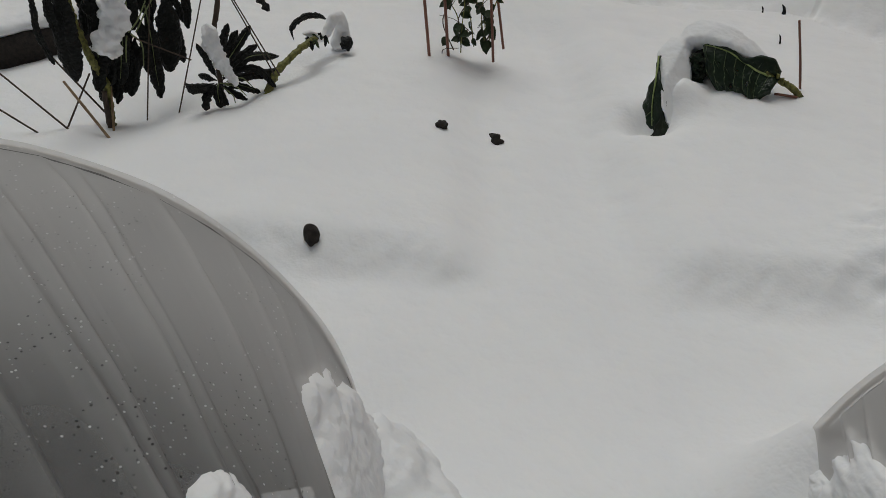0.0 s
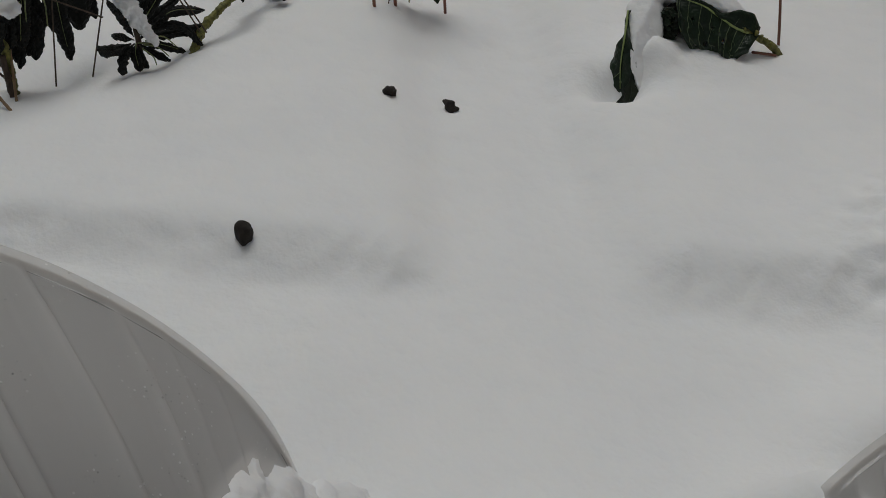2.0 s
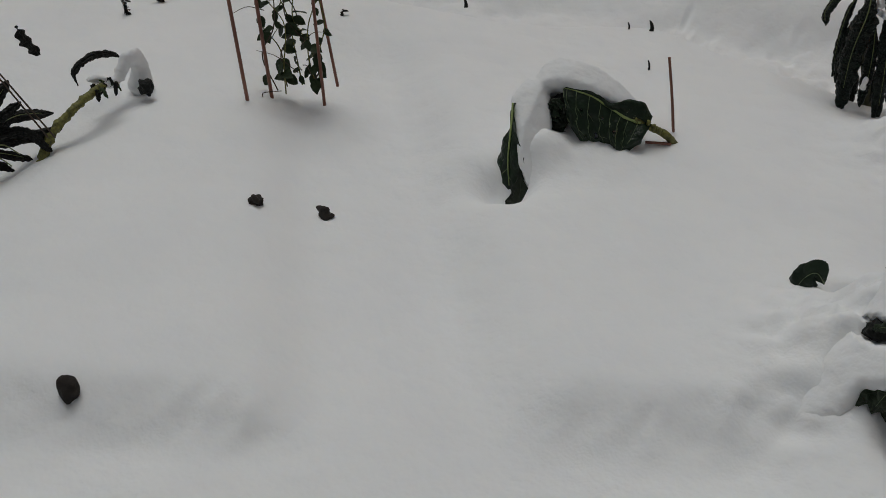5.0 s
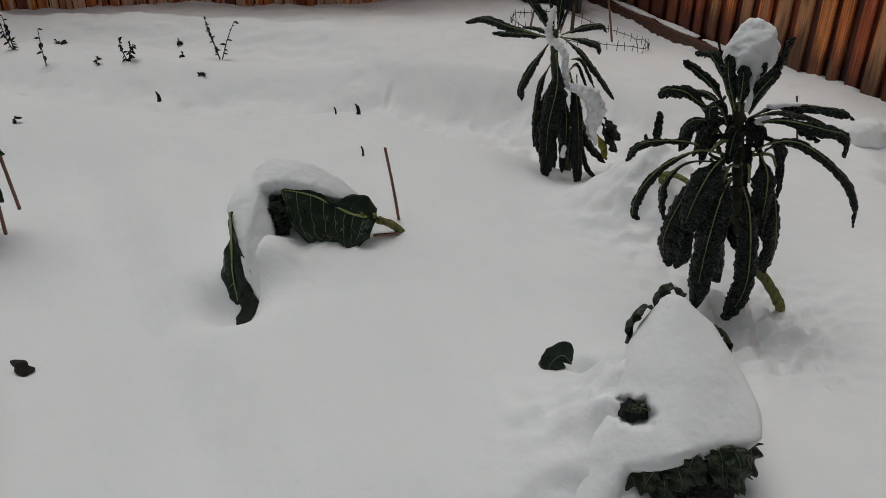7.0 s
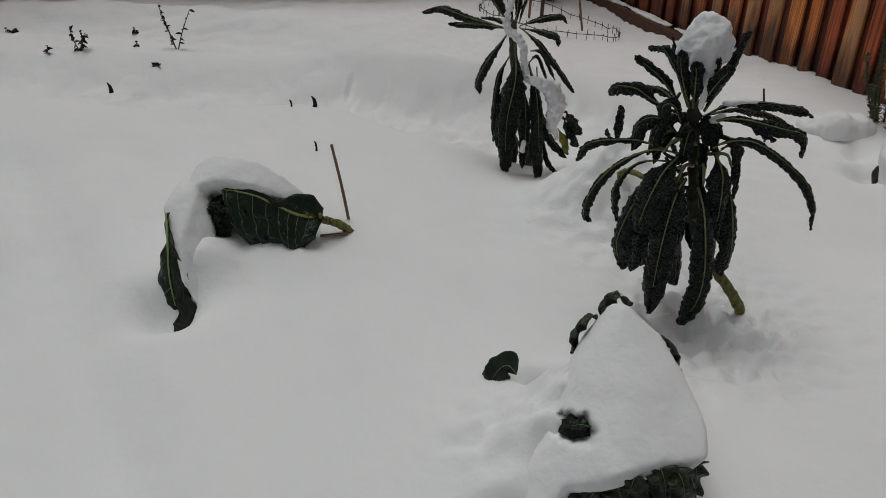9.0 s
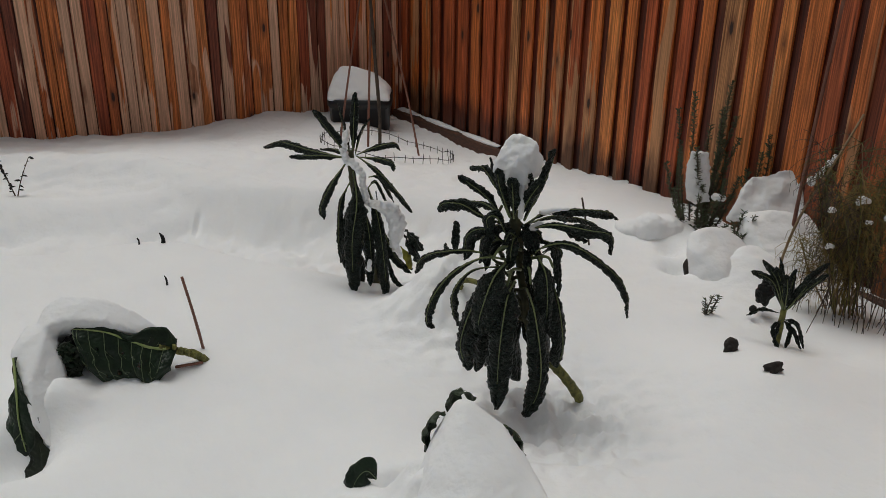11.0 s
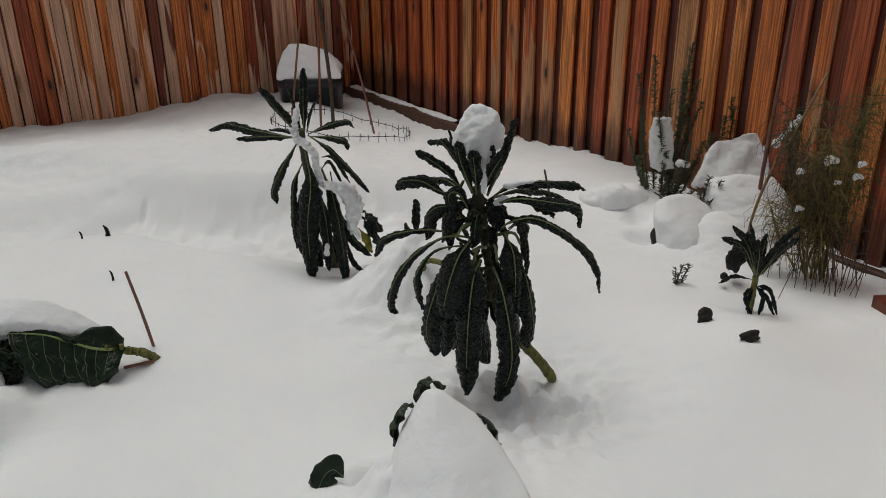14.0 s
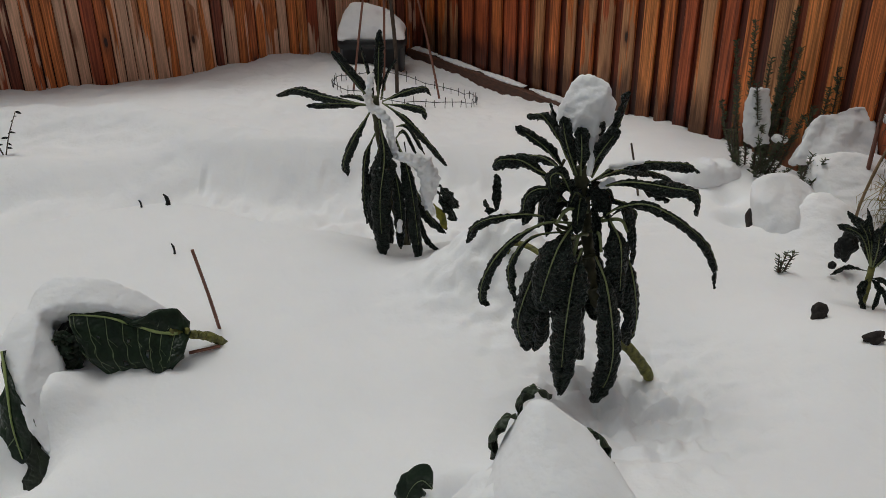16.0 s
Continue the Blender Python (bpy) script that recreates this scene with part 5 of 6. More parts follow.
kc(0.009, (-2.55, 0.308, 0.666), (-2.55, 0.288, 0.585), (-2.55, 0.279, 0.488), (-2.55, 0.307, 0.372), roll=2.2)
kc(0.030, (-2.55, 0.406, 0.642), (-2.55, 0.383, 0.539), (-2.55, 0.367, 0.421), (-2.55, 0.367, 0.288))
kc(0.022, (-2.56, 0.42, 0.60), (-2.57, 0.39, 0.50), (-2.57, 0.385, 0.40), rib=RIB)
kc(0.024, (-2.55, 0.493, 0.620), (-2.55, 0.506, 0.536), (-2.55, 0.510, 0.473), (-2.55, 0.478, 0.433), wave=0.2)
kc(0.014, (-2.55, 0.554, 0.595), (-2.55, 0.560, 0.532), (-2.55, 0.544, 0.495))
kc(0.018, (-2.55, 0.515, 0.376), (-2.55, 0.468, 0.303), (-2.55, 0.440, 0.225))
kc(0.018, (-2.54, 0.580, 0.367), (-2.54, 0.558, 0.296), (-2.54, 0.531, 0.222), rib=RIB)
kc(0.016, (-2.55, 0.625, 0.331), (-2.55, 0.604, 0.247), (-2.55, 0.569, 0.158))
kc(0.016, (-2.55, 0.534, 0.337), (-2.55, 0.510, 0.279), (-2.55, 0.483, 0.228))
kc(0.019, (-2.55, 0.726, 0.478), (-2.55, 0.717, 0.337), (-2.55, 0.705, 0.226), (-2.55, 0.697, 0.106), rib=RIB)
kc(0.017, (-2.56, 0.690, 0.444), (-2.56, 0.696, 0.332), (-2.56, 0.672, 0.222))
kc(0.029, (-2.55, 0.821, 0.518), (-2.55, 0.812, 0.388), (-2.55, 0.788, 0.281), (-2.55, 0.763, 0.196), wave=0.1)
kc(0.014, (-2.55, 0.849, 0.400), (-2.55, 0.842, 0.299), (-2.55, 0.842, 0.210))
kc(0.010, (-2.55, 0.840, 0.513), (-2.55, 0.873, 0.438), (-2.55, 0.878, 0.368), roll=2.0)
kc(0.010, (-2.55, 0.896, 0.521), (-2.55, 0.914, 0.461), (-2.55, 0.922, 0.410), roll=2.0)
kc(0.016, (-2.55, 0.662, 0.558), (-2.55, 0.667, 0.493), (-2.55, 0.652, 0.400))
kc(0.014, (-2.56, 0.70, 0.60), (-2.56, 0.72, 0.53), (-2.56, 0.715, 0.45))
kc(0.014, (-2.56, 0.75, 0.60), (-2.56, 0.765, 0.53), (-2.56, 0.755, 0.43), rib=RIB)
kc(0.012, (-2.55, 0.355, 0.635), (-2.55, 0.341, 0.560), (-2.55, 0.347, 0.475))
kc(0.016, (-2.45, 1.193, 0.448), (-2.45, 1.220, 0.391), (-2.45, 1.250, 0.330), wave=0.3)
rnd_l = random.Random(3)
for k in range(16):
    y, z = rnd_l.uniform(0.50, 0.66), rnd_l.uniform(0.30, 0.44)
    kc(rnd_l.uniform(0.010, 0.018), (-2.57, y, z), (-2.57 + rnd_l.uniform(-0.02, 0.02), y - 0.02, z - 0.08), (-2.57, y - 0.05, z - rnd_l.uniform(0.11, 0.19)), rib=RIB if k % 5 == 0 else None, wave=0.15)
for k in range(7):
    y = 0.40 + 0.09 * k
    kc(0.014, (-2.60, y, 0.66 - 0.02 * k), (-2.60, y + 0.01, 0.56 - 0.02 * k), (-2.60, y - 0.01, 0.44 - 0.02 * k), wave=0.15)
for p in (((-2.52, 0.618, 0.401), (-2.51, 0.648, 0.354), (-2.51, 0.632, 0.268)), ((-2.52, 0.642, 0.40), (-2.52, 0.70, 0.46), (-2.53, 0.785, 0.53)), ((-2.52, 0.61, 0.41), (-2.52, 0.66, 0.44), (-2.53, 0.72, 0.50)), ((-2.52, 0.60, 0.40), (-2.52, 0.585, 0.36), (-2.53, 0.575, 0.30)), ((-2.53, 0.62, 0.42), (-2.53, 0.635, 0.50), (-2.54, 0.655, 0.58))):
    tube("petiole", list(p), 0.0036, 0.0024, RIB, kale_c, n=12, sides=6)
snow_lump("snow_cap", [(-2.52, 0.575, 0.545, 0.035, 0.050, 0.035), (-2.52, 0.565, 0.500, 0.04, 0.065, 0.045), (-2.52, 0.572, 0.455, 0.04, 0.062, 0.045), (-2.52, 0.530, 0.420, 0.04, 0.055, 0.04), (-2.52, 0.490, 0.395, 0.035, 0.04, 0.04), (-2.52, 0.525, 0.365, 0.03, 0.035, 0.03)], kale_c, "clump of snow", voxel=0.007, rough=0.045, size=0.03, smooth=3, crumb=0.008, chain=2)
kale_d = thing("kale_plant", (-2.38, 0.86, 0.06), "low black-leaved kale rosette half sunk in snow", "kale", "kale plants")


def kd(w, *pts, **kw):
    strap_leaf(kale_d, [Vector(p) + Vector((0.0 if i == 0 else 0.03 * i, 0, 0)) for i, p in enumerate(pts)], w * 1.45, (-3.2, 0.9), material=BLACKLEAF, rib=kw.pop("rib", None), roll=1.5, stalk=0.08, **kw)


kd(0.010, (-2.36, 0.850, 0.177), (-2.36, 0.812, 0.248), (-2.36, 0.749, 0.357))
kd(0.010, (-2.36, 0.848, 0.166), (-2.36, 0.789, 0.209), (-2.36, 0.728, 0.239))
kd(0.016, (-2.36, 0.832, 0.160), (-2.36, 0.740, 0.180), (-2.36, 0.663, 0.215))
kd(0.013, (-2.36, 0.869, 0.194), (-2.36, 0.946, 0.275), (-2.36, 1.016, 0.352), rib=RIB)
kd(0.013, (-2.36, 0.874, 0.187), (-2.36, 0.959, 0.236), (-2.36, 1.034, 0.271))
kd(0.013, (-2.36, 0.878, 0.174), (-2.36, 1.007, 0.221), (-2.36, 1.135, 0.190), rib=RIB)
kd(0.014, (-2.36, 0.877, 0.168), (-2.36, 1.004, 0.144), (-2.36, 1.147, 0.127))
kd(0.013, (-2.36, 0.875, 0.163), (-2.36, 0.969, 0.185), (-2.36, 1.030, 0.159), (-2.36, 1.066, 0.080))
kd(0.011, (-2.36, 0.858, 0.151), (-2.36, 0.925, 0.128), (-2.36, 1.009, 0.072), rib=RIB)
kd(0.013, (-2.36, 0.845, 0.155), (-2.36, 0.772, 0.145), (-2.36, 0.725, 0.095))
kd(0.013, (-2.36, 0.851, 0.153), (-2.36, 0.817, 0.129), (-2.36, 0.798, 0.080), rib=RIB)
kd(0.010, (-2.36, 0.858, 0.151), (-2.36, 0.840, 0.109), (-2.36, 0.833, 0.078))
kd(0.010, (-2.36, 0.858, 0.151), (-2.36, 0.903, 0.099), (-2.36, 0.933, 0.065))
kd(0.012, (-2.38, 0.878, 0.203), (-2.38, 0.893, 0.291), (-2.38, 0.924, 0.383))
kd(0.011, (-2.38, 0.870, 0.195), (-2.38, 0.910, 0.270), (-2.38, 0.965, 0.345))
tube("stem", [(-2.38, 0.865, 0.04), (-2.38, 0.875, 0.153), (-2.39, 0.898, 0.274), (-2.39, 0.907, 0.363), (-2.39, 0.938, 0.432), (-2.39, 0.975, 0.56)], 0.011, 0.011, TWIG, kale_d, "brown woody stem", n=36, sides=8, wob=0.4)
for p in (((-2.33, 0.86, 0.15), (-2.31, 0.90, 0.13), (-2.30, 0.93, 0.085)), ((-2.33, 0.85, 0.14), (-2.30, 0.865, 0.11), (-2.30, 0.87, 0.075)), ((-2.33, 0.87, 0.16), (-2.31, 0.93, 0.16), (-2.30, 0.97, 0.11))):
    tube("petiole", list(p), 0.0032, 0.0020, RIB, kale_d, n=10, sides=6)
snow_lump("snow_cap", [(-2.33, 0.835, 0.375, 0.026, 0.034, 0.028), (-2.33, 0.833, 0.325, 0.030, 0.042, 0.035), (-2.32, 0.850, 0.265, 0.024, 0.030, 0.04), (-2.31, 0.872, 0.205, 0.018, 0.024, 0.035), (-2.30, 0.885, 0.165, 0.014, 0.018, 0.025)], kale_d, "strip of snow", voxel=0.006, rough=0.035, size=0.02, smooth=2, crumb=0.006, chain=2)
STICKS = ((-2.67, 0.34, 0.41, -2.60, 0.47, 0.15, 0.004), (-2.65, 0.37, 0.27, -2.33, 0.37, 0.03, 0.006), (-2.57, 0.52, 0.27, -2.44, 0.375, 0.02, 0.005), (-2.61, 0.46, 0.28, -2.66, 0.30, 0.08, 0.004), (-2.80, 0.18, 0.38, -2.62, 0.33, 0.11, 0.004), (-2.84, 0.14, 0.24, -2.66, 0.27, 0.08, 0.004), (-2.51, 0.63, 0.38, -2.42, 0.79, 0.29, 0.003), (-2.46, 0.72, 0.60, -2.53, 0.60, 0.08, 0.003), (-2.35, 0.90, 0.60, -2.47, 0.70, 0.06, 0.003), (-2.33, 0.94, 0.55, -2.25, 1.08, 0.16, 0.003), (-2.34, 0.92, 0.60, -2.26, 1.06, 0.17, 0.003))
for x0, y0, z0, x1, y1, z1, r in STICKS:
    cane("stick", [(x1, y1, z1 - 0.03), (x0, y0, z0)], r, "thin brown stick leaning in the snow", TWIG if r < 0.005 else STRAW, "fallen sticks", "stick")

# ---- fallen stalk with a curled leaf ----
stalk = thing("fallen_stalk", (-2.30, 1.05, 0.08), "fallen yellow-green kale stalk with a curled black leaf", "kale stalk")
tube("stem", [(-2.29, 1.02, 0.05), (-2.30, 1.10, 0.12), (-2.30, 1.17, 0.155), (-2.30, 1.26, 0.185), (-2.31, 1.36, 0.195)], 0.015, 0.013, STEM, stalk, "mossy yellow-green stem", n=60, sides=9, wob=0.7)
strap_leaf(stalk, [(-2.46, 1.364, 0.165), (-2.46, 1.366, 0.221), (-2.46, 1.449, 0.248), (-2.46, 1.533, 0.231), (-2.46, 1.578, 0.200)], 0.014, (-3.2, 1.5), material=BLACKLEAF, rib=None, roll=1.8, stalk=0.02)
mesh_ob("withered_leaf", *rock_data((-2.30, 1.532, 0.125), (0.03, 0.024, 0.032), 9.0, 3, 0.5, 1.6), BLACKLEAF, stalk, "black crumpled leaf")
for k in range(9):
    c = Vector((-2.31 + 0.03 * math.sin(k * 2.2), 1.30 + 0.012 * k, 0.19))
    strap_leaf(stalk, [c, c + Vector((0.02 * math.cos(k), 0.02, 0.012)), c + Vector((0.035 * math.cos(k), 0.03 * math.sin(k), -0.025))], 0.010, (-2.3, 1.3), material=PEALEAF if k % 2 else BLACKLEAF, rib=None, n=12, m=6)
snow_lump("snow_cap", [(-2.36, 1.364, 0.212, 0.02, 0.03, 0.014), (-2.36, 1.40, 0.19, 0.02, 0.025, 0.016), (-2.36, 1.436, 0.165, 0.02, 0.028, 0.018), (-2.36, 1.475, 0.18, 0.022, 0.025, 0.024), (-2.36, 1.50, 0.205, 0.022, 0.024, 0.03), (-2.36, 1.535, 0.235, 0.025, 0.03, 0.026), (-2.37, 1.57, 0.215, 0.03, 0.036, 0.04), (-2.37, 1.585, 0.16, 0.032, 0.036, 0.04), (-2.38, 1.575, 0.10, 0.05, 0.05, 0.05)], stalk, "ribbon of snow", voxel=0.007, rough=0.014, size=0.03, smooth=5, chain=3)

# ---- compost tub in the corner ----
tub = thing("compost_tub", (-0.22, 5.62, -0.3), "square black plastic tub heaped with snow", "tub")


def tub_body():
    vs, fs = [], []
    for z, w in ((-0.32, 0.19), (0.02, 0.21), (0.025, 0.222), (0.085, 0.222), (0.085, 0.20), (0.0, 0.19)):
        for k in range(20):
            a = 2 * math.pi * (k + 0.5) / 20
            cx, sx = math.cos(a), math.sin(a)
            r = w / (abs(cx) ** 5 + abs(sx) ** 5) ** 0.2
            vs.append((-0.235 + r * cx, 5.68 + r * sx, z))
    for i in range(5):
        for k in range(20):
            fs.append((i * 20 + k, i * 20 + (k + 1) % 20, i * 20 + 20 + (k + 1) % 20, i * 20 + 20 + k))
    fs.append(tuple(100 + k for k in range(20)))
    return vs, fs


mesh_ob("body", *tub_body(), BLACKPOT, tub)
snow_hull("snow_cap", [(-0.235 + a * 0.215, 5.68 + b2 * 0.215, 0.075) for a in (-1, 1) for b2 in (-1, 1)] + [(-0.44, 5.55, 0.15), (-0.40, 5.60, 0.24), (-0.36, 5.62, 0.285), (-0.27, 5.62, 0.288), (-0.16, 5.64, 0.25), (-0.06, 5.62, 0.17), (-0.03, 5.55, 0.12), (-0.38, 5.80, 0.24), (-0.10, 5.80, 0.18), (-0.25, 5.50, 0.16)], tub, "tall block of snow", voxel=0.012, rough=0.02, smooth=8)


# ---- ring of wire mesh in the snow ----
def wire_ring():
    w = thing("wire_ring", (-0.01, 4.98, -0.13), "ring of thin wire garden mesh sunk in snow", "wire mesh")
    n, c, r = 44, Vector((-0.015, 4.98, 0)), 0.42
    pts = []
    for k in range(n + 1):
        a = 2 * math.pi * k / n
        x, y = c.x + r * math.cos(a), c.y + 0.30 * math.sin(a) * (1.0)
        pts.append(Vector((x, y, ground_z(x, y) + 0.030 + 0.006 * math.sin(a * 5))))
    mesh_ob("hoop_wire", *tube_data(pts, 0.0022, 0.0022, 5), WIRE, w)
    for k in range(n):
        q = pts[k]
        lean = Vector((0.006 * math.sin(k * 3.1), 0, 0))
        tube("upright_wire", [q + Vector((0, 0, -0.05)), q + lean + Vector((0, 0, 0.020 + 0.01 * math.sin(k * 1.9)))], 0.002, 0.002, WIRE, w, n=2, sides=4)


wire_ring()


# ---- herbs along the side fence ----
def needle_sprig(name, parent, base, tip, length, seed, material=ROSE, step_mm=0.0085):
    rnd = random.Random(seed)
    mid = Vector(base).lerp(Vector(tip), 0.5) + Vector((rnd.uniform(-0.02, 0.02), rnd.uniform(-0.02, 0.02), 0))
    line = spline([base, mid, tip], 16)
    stem = mesh_ob(name, *tube_data(line, 0.0045, 0.002, 5), TWIG, parent)
    total = sum((line[i + 1] - line[i]).length for i in range(15))
    fine = spline([base, mid, tip], max(8, int(total / step_mm)))
    vs = []
    for i, c in enumerate(fine):
        t = (Vector(tip) - Vector(base)).normalized()
        for k in range(4):
            a = rnd.uniform(0, 6.28)
            d = Vector((math.cos(a), math.sin(a), 0)) * 0.9 + t * rnd.uniform(0.2, 0.8)
            ln = length * rnd.uniform(0.6, 1.1)
            sd = d.cross(Vector((0.2, 1, 0.3))).normalized() * 0.0022
            d = d.normalized() * ln
            n2 = d.cross(sd).normalized() * 0.0008
            vs.append(([c - sd, c + sd, c + d * 0.6 + sd, c + d, c + d * 0.6 - sd, c + d * 0.5 + n2], [(0, 1, 5), (1, 2, 5), (2, 3, 5), (3, 4, 5), (4, 0, 5)]))
    mesh_ob("needles", *join(vs), material, stem)
    return stem


rosemary = thing("rosemary_bush", (1.56, 3.68, -0.1), "upright rosemary bush with snow caught in its middle", "rosemary", "rosemary bushes")
for k, (a, b2) in enumerate((((1.52, 3.66, -0.1), (1.42, 3.65, 0.50)), ((1.55, 3.68, -0.1), (1.486, 3.65, 0.58)), ((1.60, 3.67, -0.1), (1.65, 3.65, 0.635)), ((1.62, 3.68, -0.1), (1.697, 3.65, 0.465)), ((1.60, 3.66, -0.05), (1.714, 3.62, 0.37)), ((1.50, 3.64, -0.08), (1.38, 3.62, 0.25)), ((1.60, 3.64, -0.1), (1.615, 3.62, 0.50)), ((1.61, 3.62, -0.1), (1.63, 3.60, 0.36)), ((1.57, 3.62, -0.1), (1.50, 3.56, 0.34)), ((1.52, 3.6, -0.1), (1.45, 3.52, 0.05)), ((1.58, 3.6, -0.1), (1.60, 3.50, 0.10)), ((1.62, 3.62, -0.1), (1.70, 3.55, 0.12)), ((1.55, 3.6, -0.1), (1.52, 3.5, 0.12)), ((1.56, 3.62, -0.08), (1.55, 3.55, 0.16)), ((1.64, 3.66, -0.08), (1.66, 3.62, 0.3)), ((1.53, 3.6, -0.1), (1.42, 3.56, 0.14)), ((1.60, 3.58, -0.1), (1.64, 3.52, 0.2)), ((1.58, 3.58, -0.1), (1.57, 3.5, 0.0)), ((1.64, 3.6, -0.1), (1.72, 3.56, 0.20)), ((1.50, 3.62, -0.1), (1.44, 3.6, 0.32)), ((1.60, 3.66, 0.0), (1.58, 3.66, 0.42)), ((1.62, 3.66, 0.0), (1.64, 3.66, 0.5)), ((1.56, 3.56, -0.1), (1.50, 3.48, -0.02)), ((1.60, 3.56, -0.1), (1.66, 3.47, -0.01)))):
    needle_sprig("sprig", rosemary, a, b2, 0.024, 40 + k)
snow_hull("snow_cap", [(1.478, 3.57, 0.085), (1.47, 3.60, 0.22), (1.482, 3.59, 0.325), (1.51, 3.58, 0.31), (1.575, 3.60, 0.31), (1.59, 3.58, 0.20), (1.60, 3.57, 0.07), (1.52, 3.55, 0.06), (1.54, 3.63, 0.10), (1.55, 3.63, 0.28)], rosemary, "snow caught between sprigs", voxel=0.006, rough=0.022, size=0.03, smooth=5, crumb=0.008)
snow_lump("snow_fleck", [(1.62, 3.56, 0.10, 0.025, 0.025, 0.02), (1.65, 3.56, 0.095, 0.025, 0.02, 0.016)], rosemary, "fleck of snow", voxel=0.006, rough=0.012, size=0.02, smooth=3)
snow_lump("snow_mound", [(1.30, 3.47, -0.035, 0.09, 0.08, 0.085), (1.38, 3.50, -0.05, 0.09, 0.08, 0.085), (1.24, 3.54, -0.07, 0.10, 0.10, 0.07)], rosemary, "snow heap at its foot", voxel=0.009, rough=0.025, size=0.05, smooth=12)
shrub = thing("rosemary_bush", (1.93, 3.45, -0.1), "low rosemary bush bowed under broad snow mounds", "rosemary", "rosemary bushes")
for k, (a, b2) in enumerate((((1.86, 3.58, 0.0), (1.832, 3.58, 0.40)), ((1.86, 3.57, 0.0), (1.85, 3.57, 0.36)), ((1.84, 3.57, 0.0), (1.81, 3.56, 0.32)), ((1.95, 3.58, 0.05), (1.915, 3.58, 0.40)), ((1.99, 3.5, 0.05), (1.98, 3.5, 0.43)), ((2.0, 3.5, 0.05), (1.96, 3.48, 0.34)), ((1.78, 3.5, 0.0), (1.735, 3.52, 0.25)), ((1.76, 3.48, 0.0), (1.71, 3.5, 0.20)), ((2.0, 3.4, 0.1), (2.05, 3.33, 0.40)), ((2.02, 3.4, 0.1), (2.09, 3.31, 0.46)), ((1.66, 3.32, -0.05), (1.66, 3.28, 0.13)), ((1.65, 3.3, -0.05), (1.61, 3.25, 0.09)), ((1.66, 3.3, -0.05), (1.70, 3.25, 0.12)), ((1.64, 3.28, -0.06), (1.60, 3.2, 0.03)), ((1.66, 3.28, -0.06), (1.64, 3.2, 0.05)))):
    needle_sprig("sprig", shrub, a, b2, 0.026, 70 + k)
snow_hull("snow_cap", [(1.71, 3.44, 0.235), (1.755, 3.45, 0.252), (1.92, 3.46, 0.285), (1.972, 3.43, 0.225), (1.64, 3.38, 0.075), (1.97, 3.36, 0.075), (1.80, 3.36, 0.09), (1.72, 3.50, 0.20), (1.95, 3.50, 0.20), (1.66, 3.5, 0.0), (2.0, 3.5, 0.0)], shrub, "steep mound of snow", voxel=0.009, rough=0.050, size=0.09, smooth=14, crumb=0.006)
snow_hull("snow_shelf", [(1.66, 3.24, 0.085), (1.78, 3.28, 0.140), (1.88, 3.26, 0.130), (1.98, 3.20, 0.070), (1.72, 3.10, -0.01), (1.88, 3.05, -0.03), (2.03, 3.12, -0.06), (1.66, 3.36, 0.10), (1.98, 3.36, 0.10), (1.64, 3.15, -0.12), (1.75, 3.0, -0.16), (2.06, 3.1, -0.16), (2.05, 3.4, -0.1)], shrub, "broad soft shelf of snow", voxel=0.009, rough=0.02, size=0.06, smooth=10)
snow_lump("snow_fleck", [(1.966, 3.35, 0.255, 0.022, 0.02, 0.024), (1.99, 3.34, 0.29, 0.018, 0.018, 0.018), (2.005, 3.335, 0.315, 0.014, 0.014, 0.014), (2.02, 3.33, 0.345, 0.02, 0.018, 0.018), (2.04, 3.325, 0.375, 0.015, 0.015, 0.015)], shrub, "snow beaded along a sprig", voxel=0.005, rough=0.01, size=0.02, smooth=2)
tube("twig", [(1.98, 3.36, 0.26), (2.05, 3.32, 0.39), (2.07, 3.30, 0.46), (2.108, 3.25, 0.65)], 0.004, 0.002, TWIG, shrub, n=14)
herb = thing("buried_shrub", (1.62, 3.2, -0.1), "small shrub completely rounded over with snow", "shrub")
snow_hull("snow_mound", [(1.365, 3.12, 0.040), (1.385, 3.18, 0.080), (1.47, 3.21, 0.100), (1.56, 3.22, 0.085), (1.64, 3.22, 0.040), (1.70, 3.12, -0.06), (1.40, 3.04, 0.020), (1.50, 2.98, -0.03), (1.60, 2.97, -0.10), (1.37, 3.05, -0.07), (1.42, 3.1, -0.2), (1.72, 3.3, -0.2), (1.74, 2.98, -0.18), (1.52, 2.88, -0.18), (1.42, 2.93, -0.16)], herb, "dome of snow", voxel=0.009, rough=0.022, size=0.09, smooth=36, crumb=0.004)
# dark lump added where the snow dome's overhang is shaded
mesh_ob("undergrowth", *rock_data((1.405, 3.13, -0.085), (0.028, 0.05, 0.055), 3.0, 3, 0.5, 3.0), SOIL, herb, "dark twigs under the snow edge")
sprig = thing("rosemary_sprig", (1.355, 2.69, -0.09), "tiny green sprig standing in the snow", "rosemary")
for k in range(3):
    needle_sprig("sprig", sprig, (1.355, 2.69, -0.11), (1.335 + 0.025 * k, 2.69, 0.0 - 0.015 * (k == 0)), 0.02, 90 + k)

small = thing("kale_plant", (1.59, 2.52, -0.10), "small dark green kale with a bare leaf whorl", "kale", "kale plants")
tube("stem", [(1.57, 2.53, -0.15), (1.562, 2.51, -0.06), (1.568, 2.52, 0.035)], 0.011, 0.011, STEM, small, "green stem", n=14, sides=8, wob=0.3)


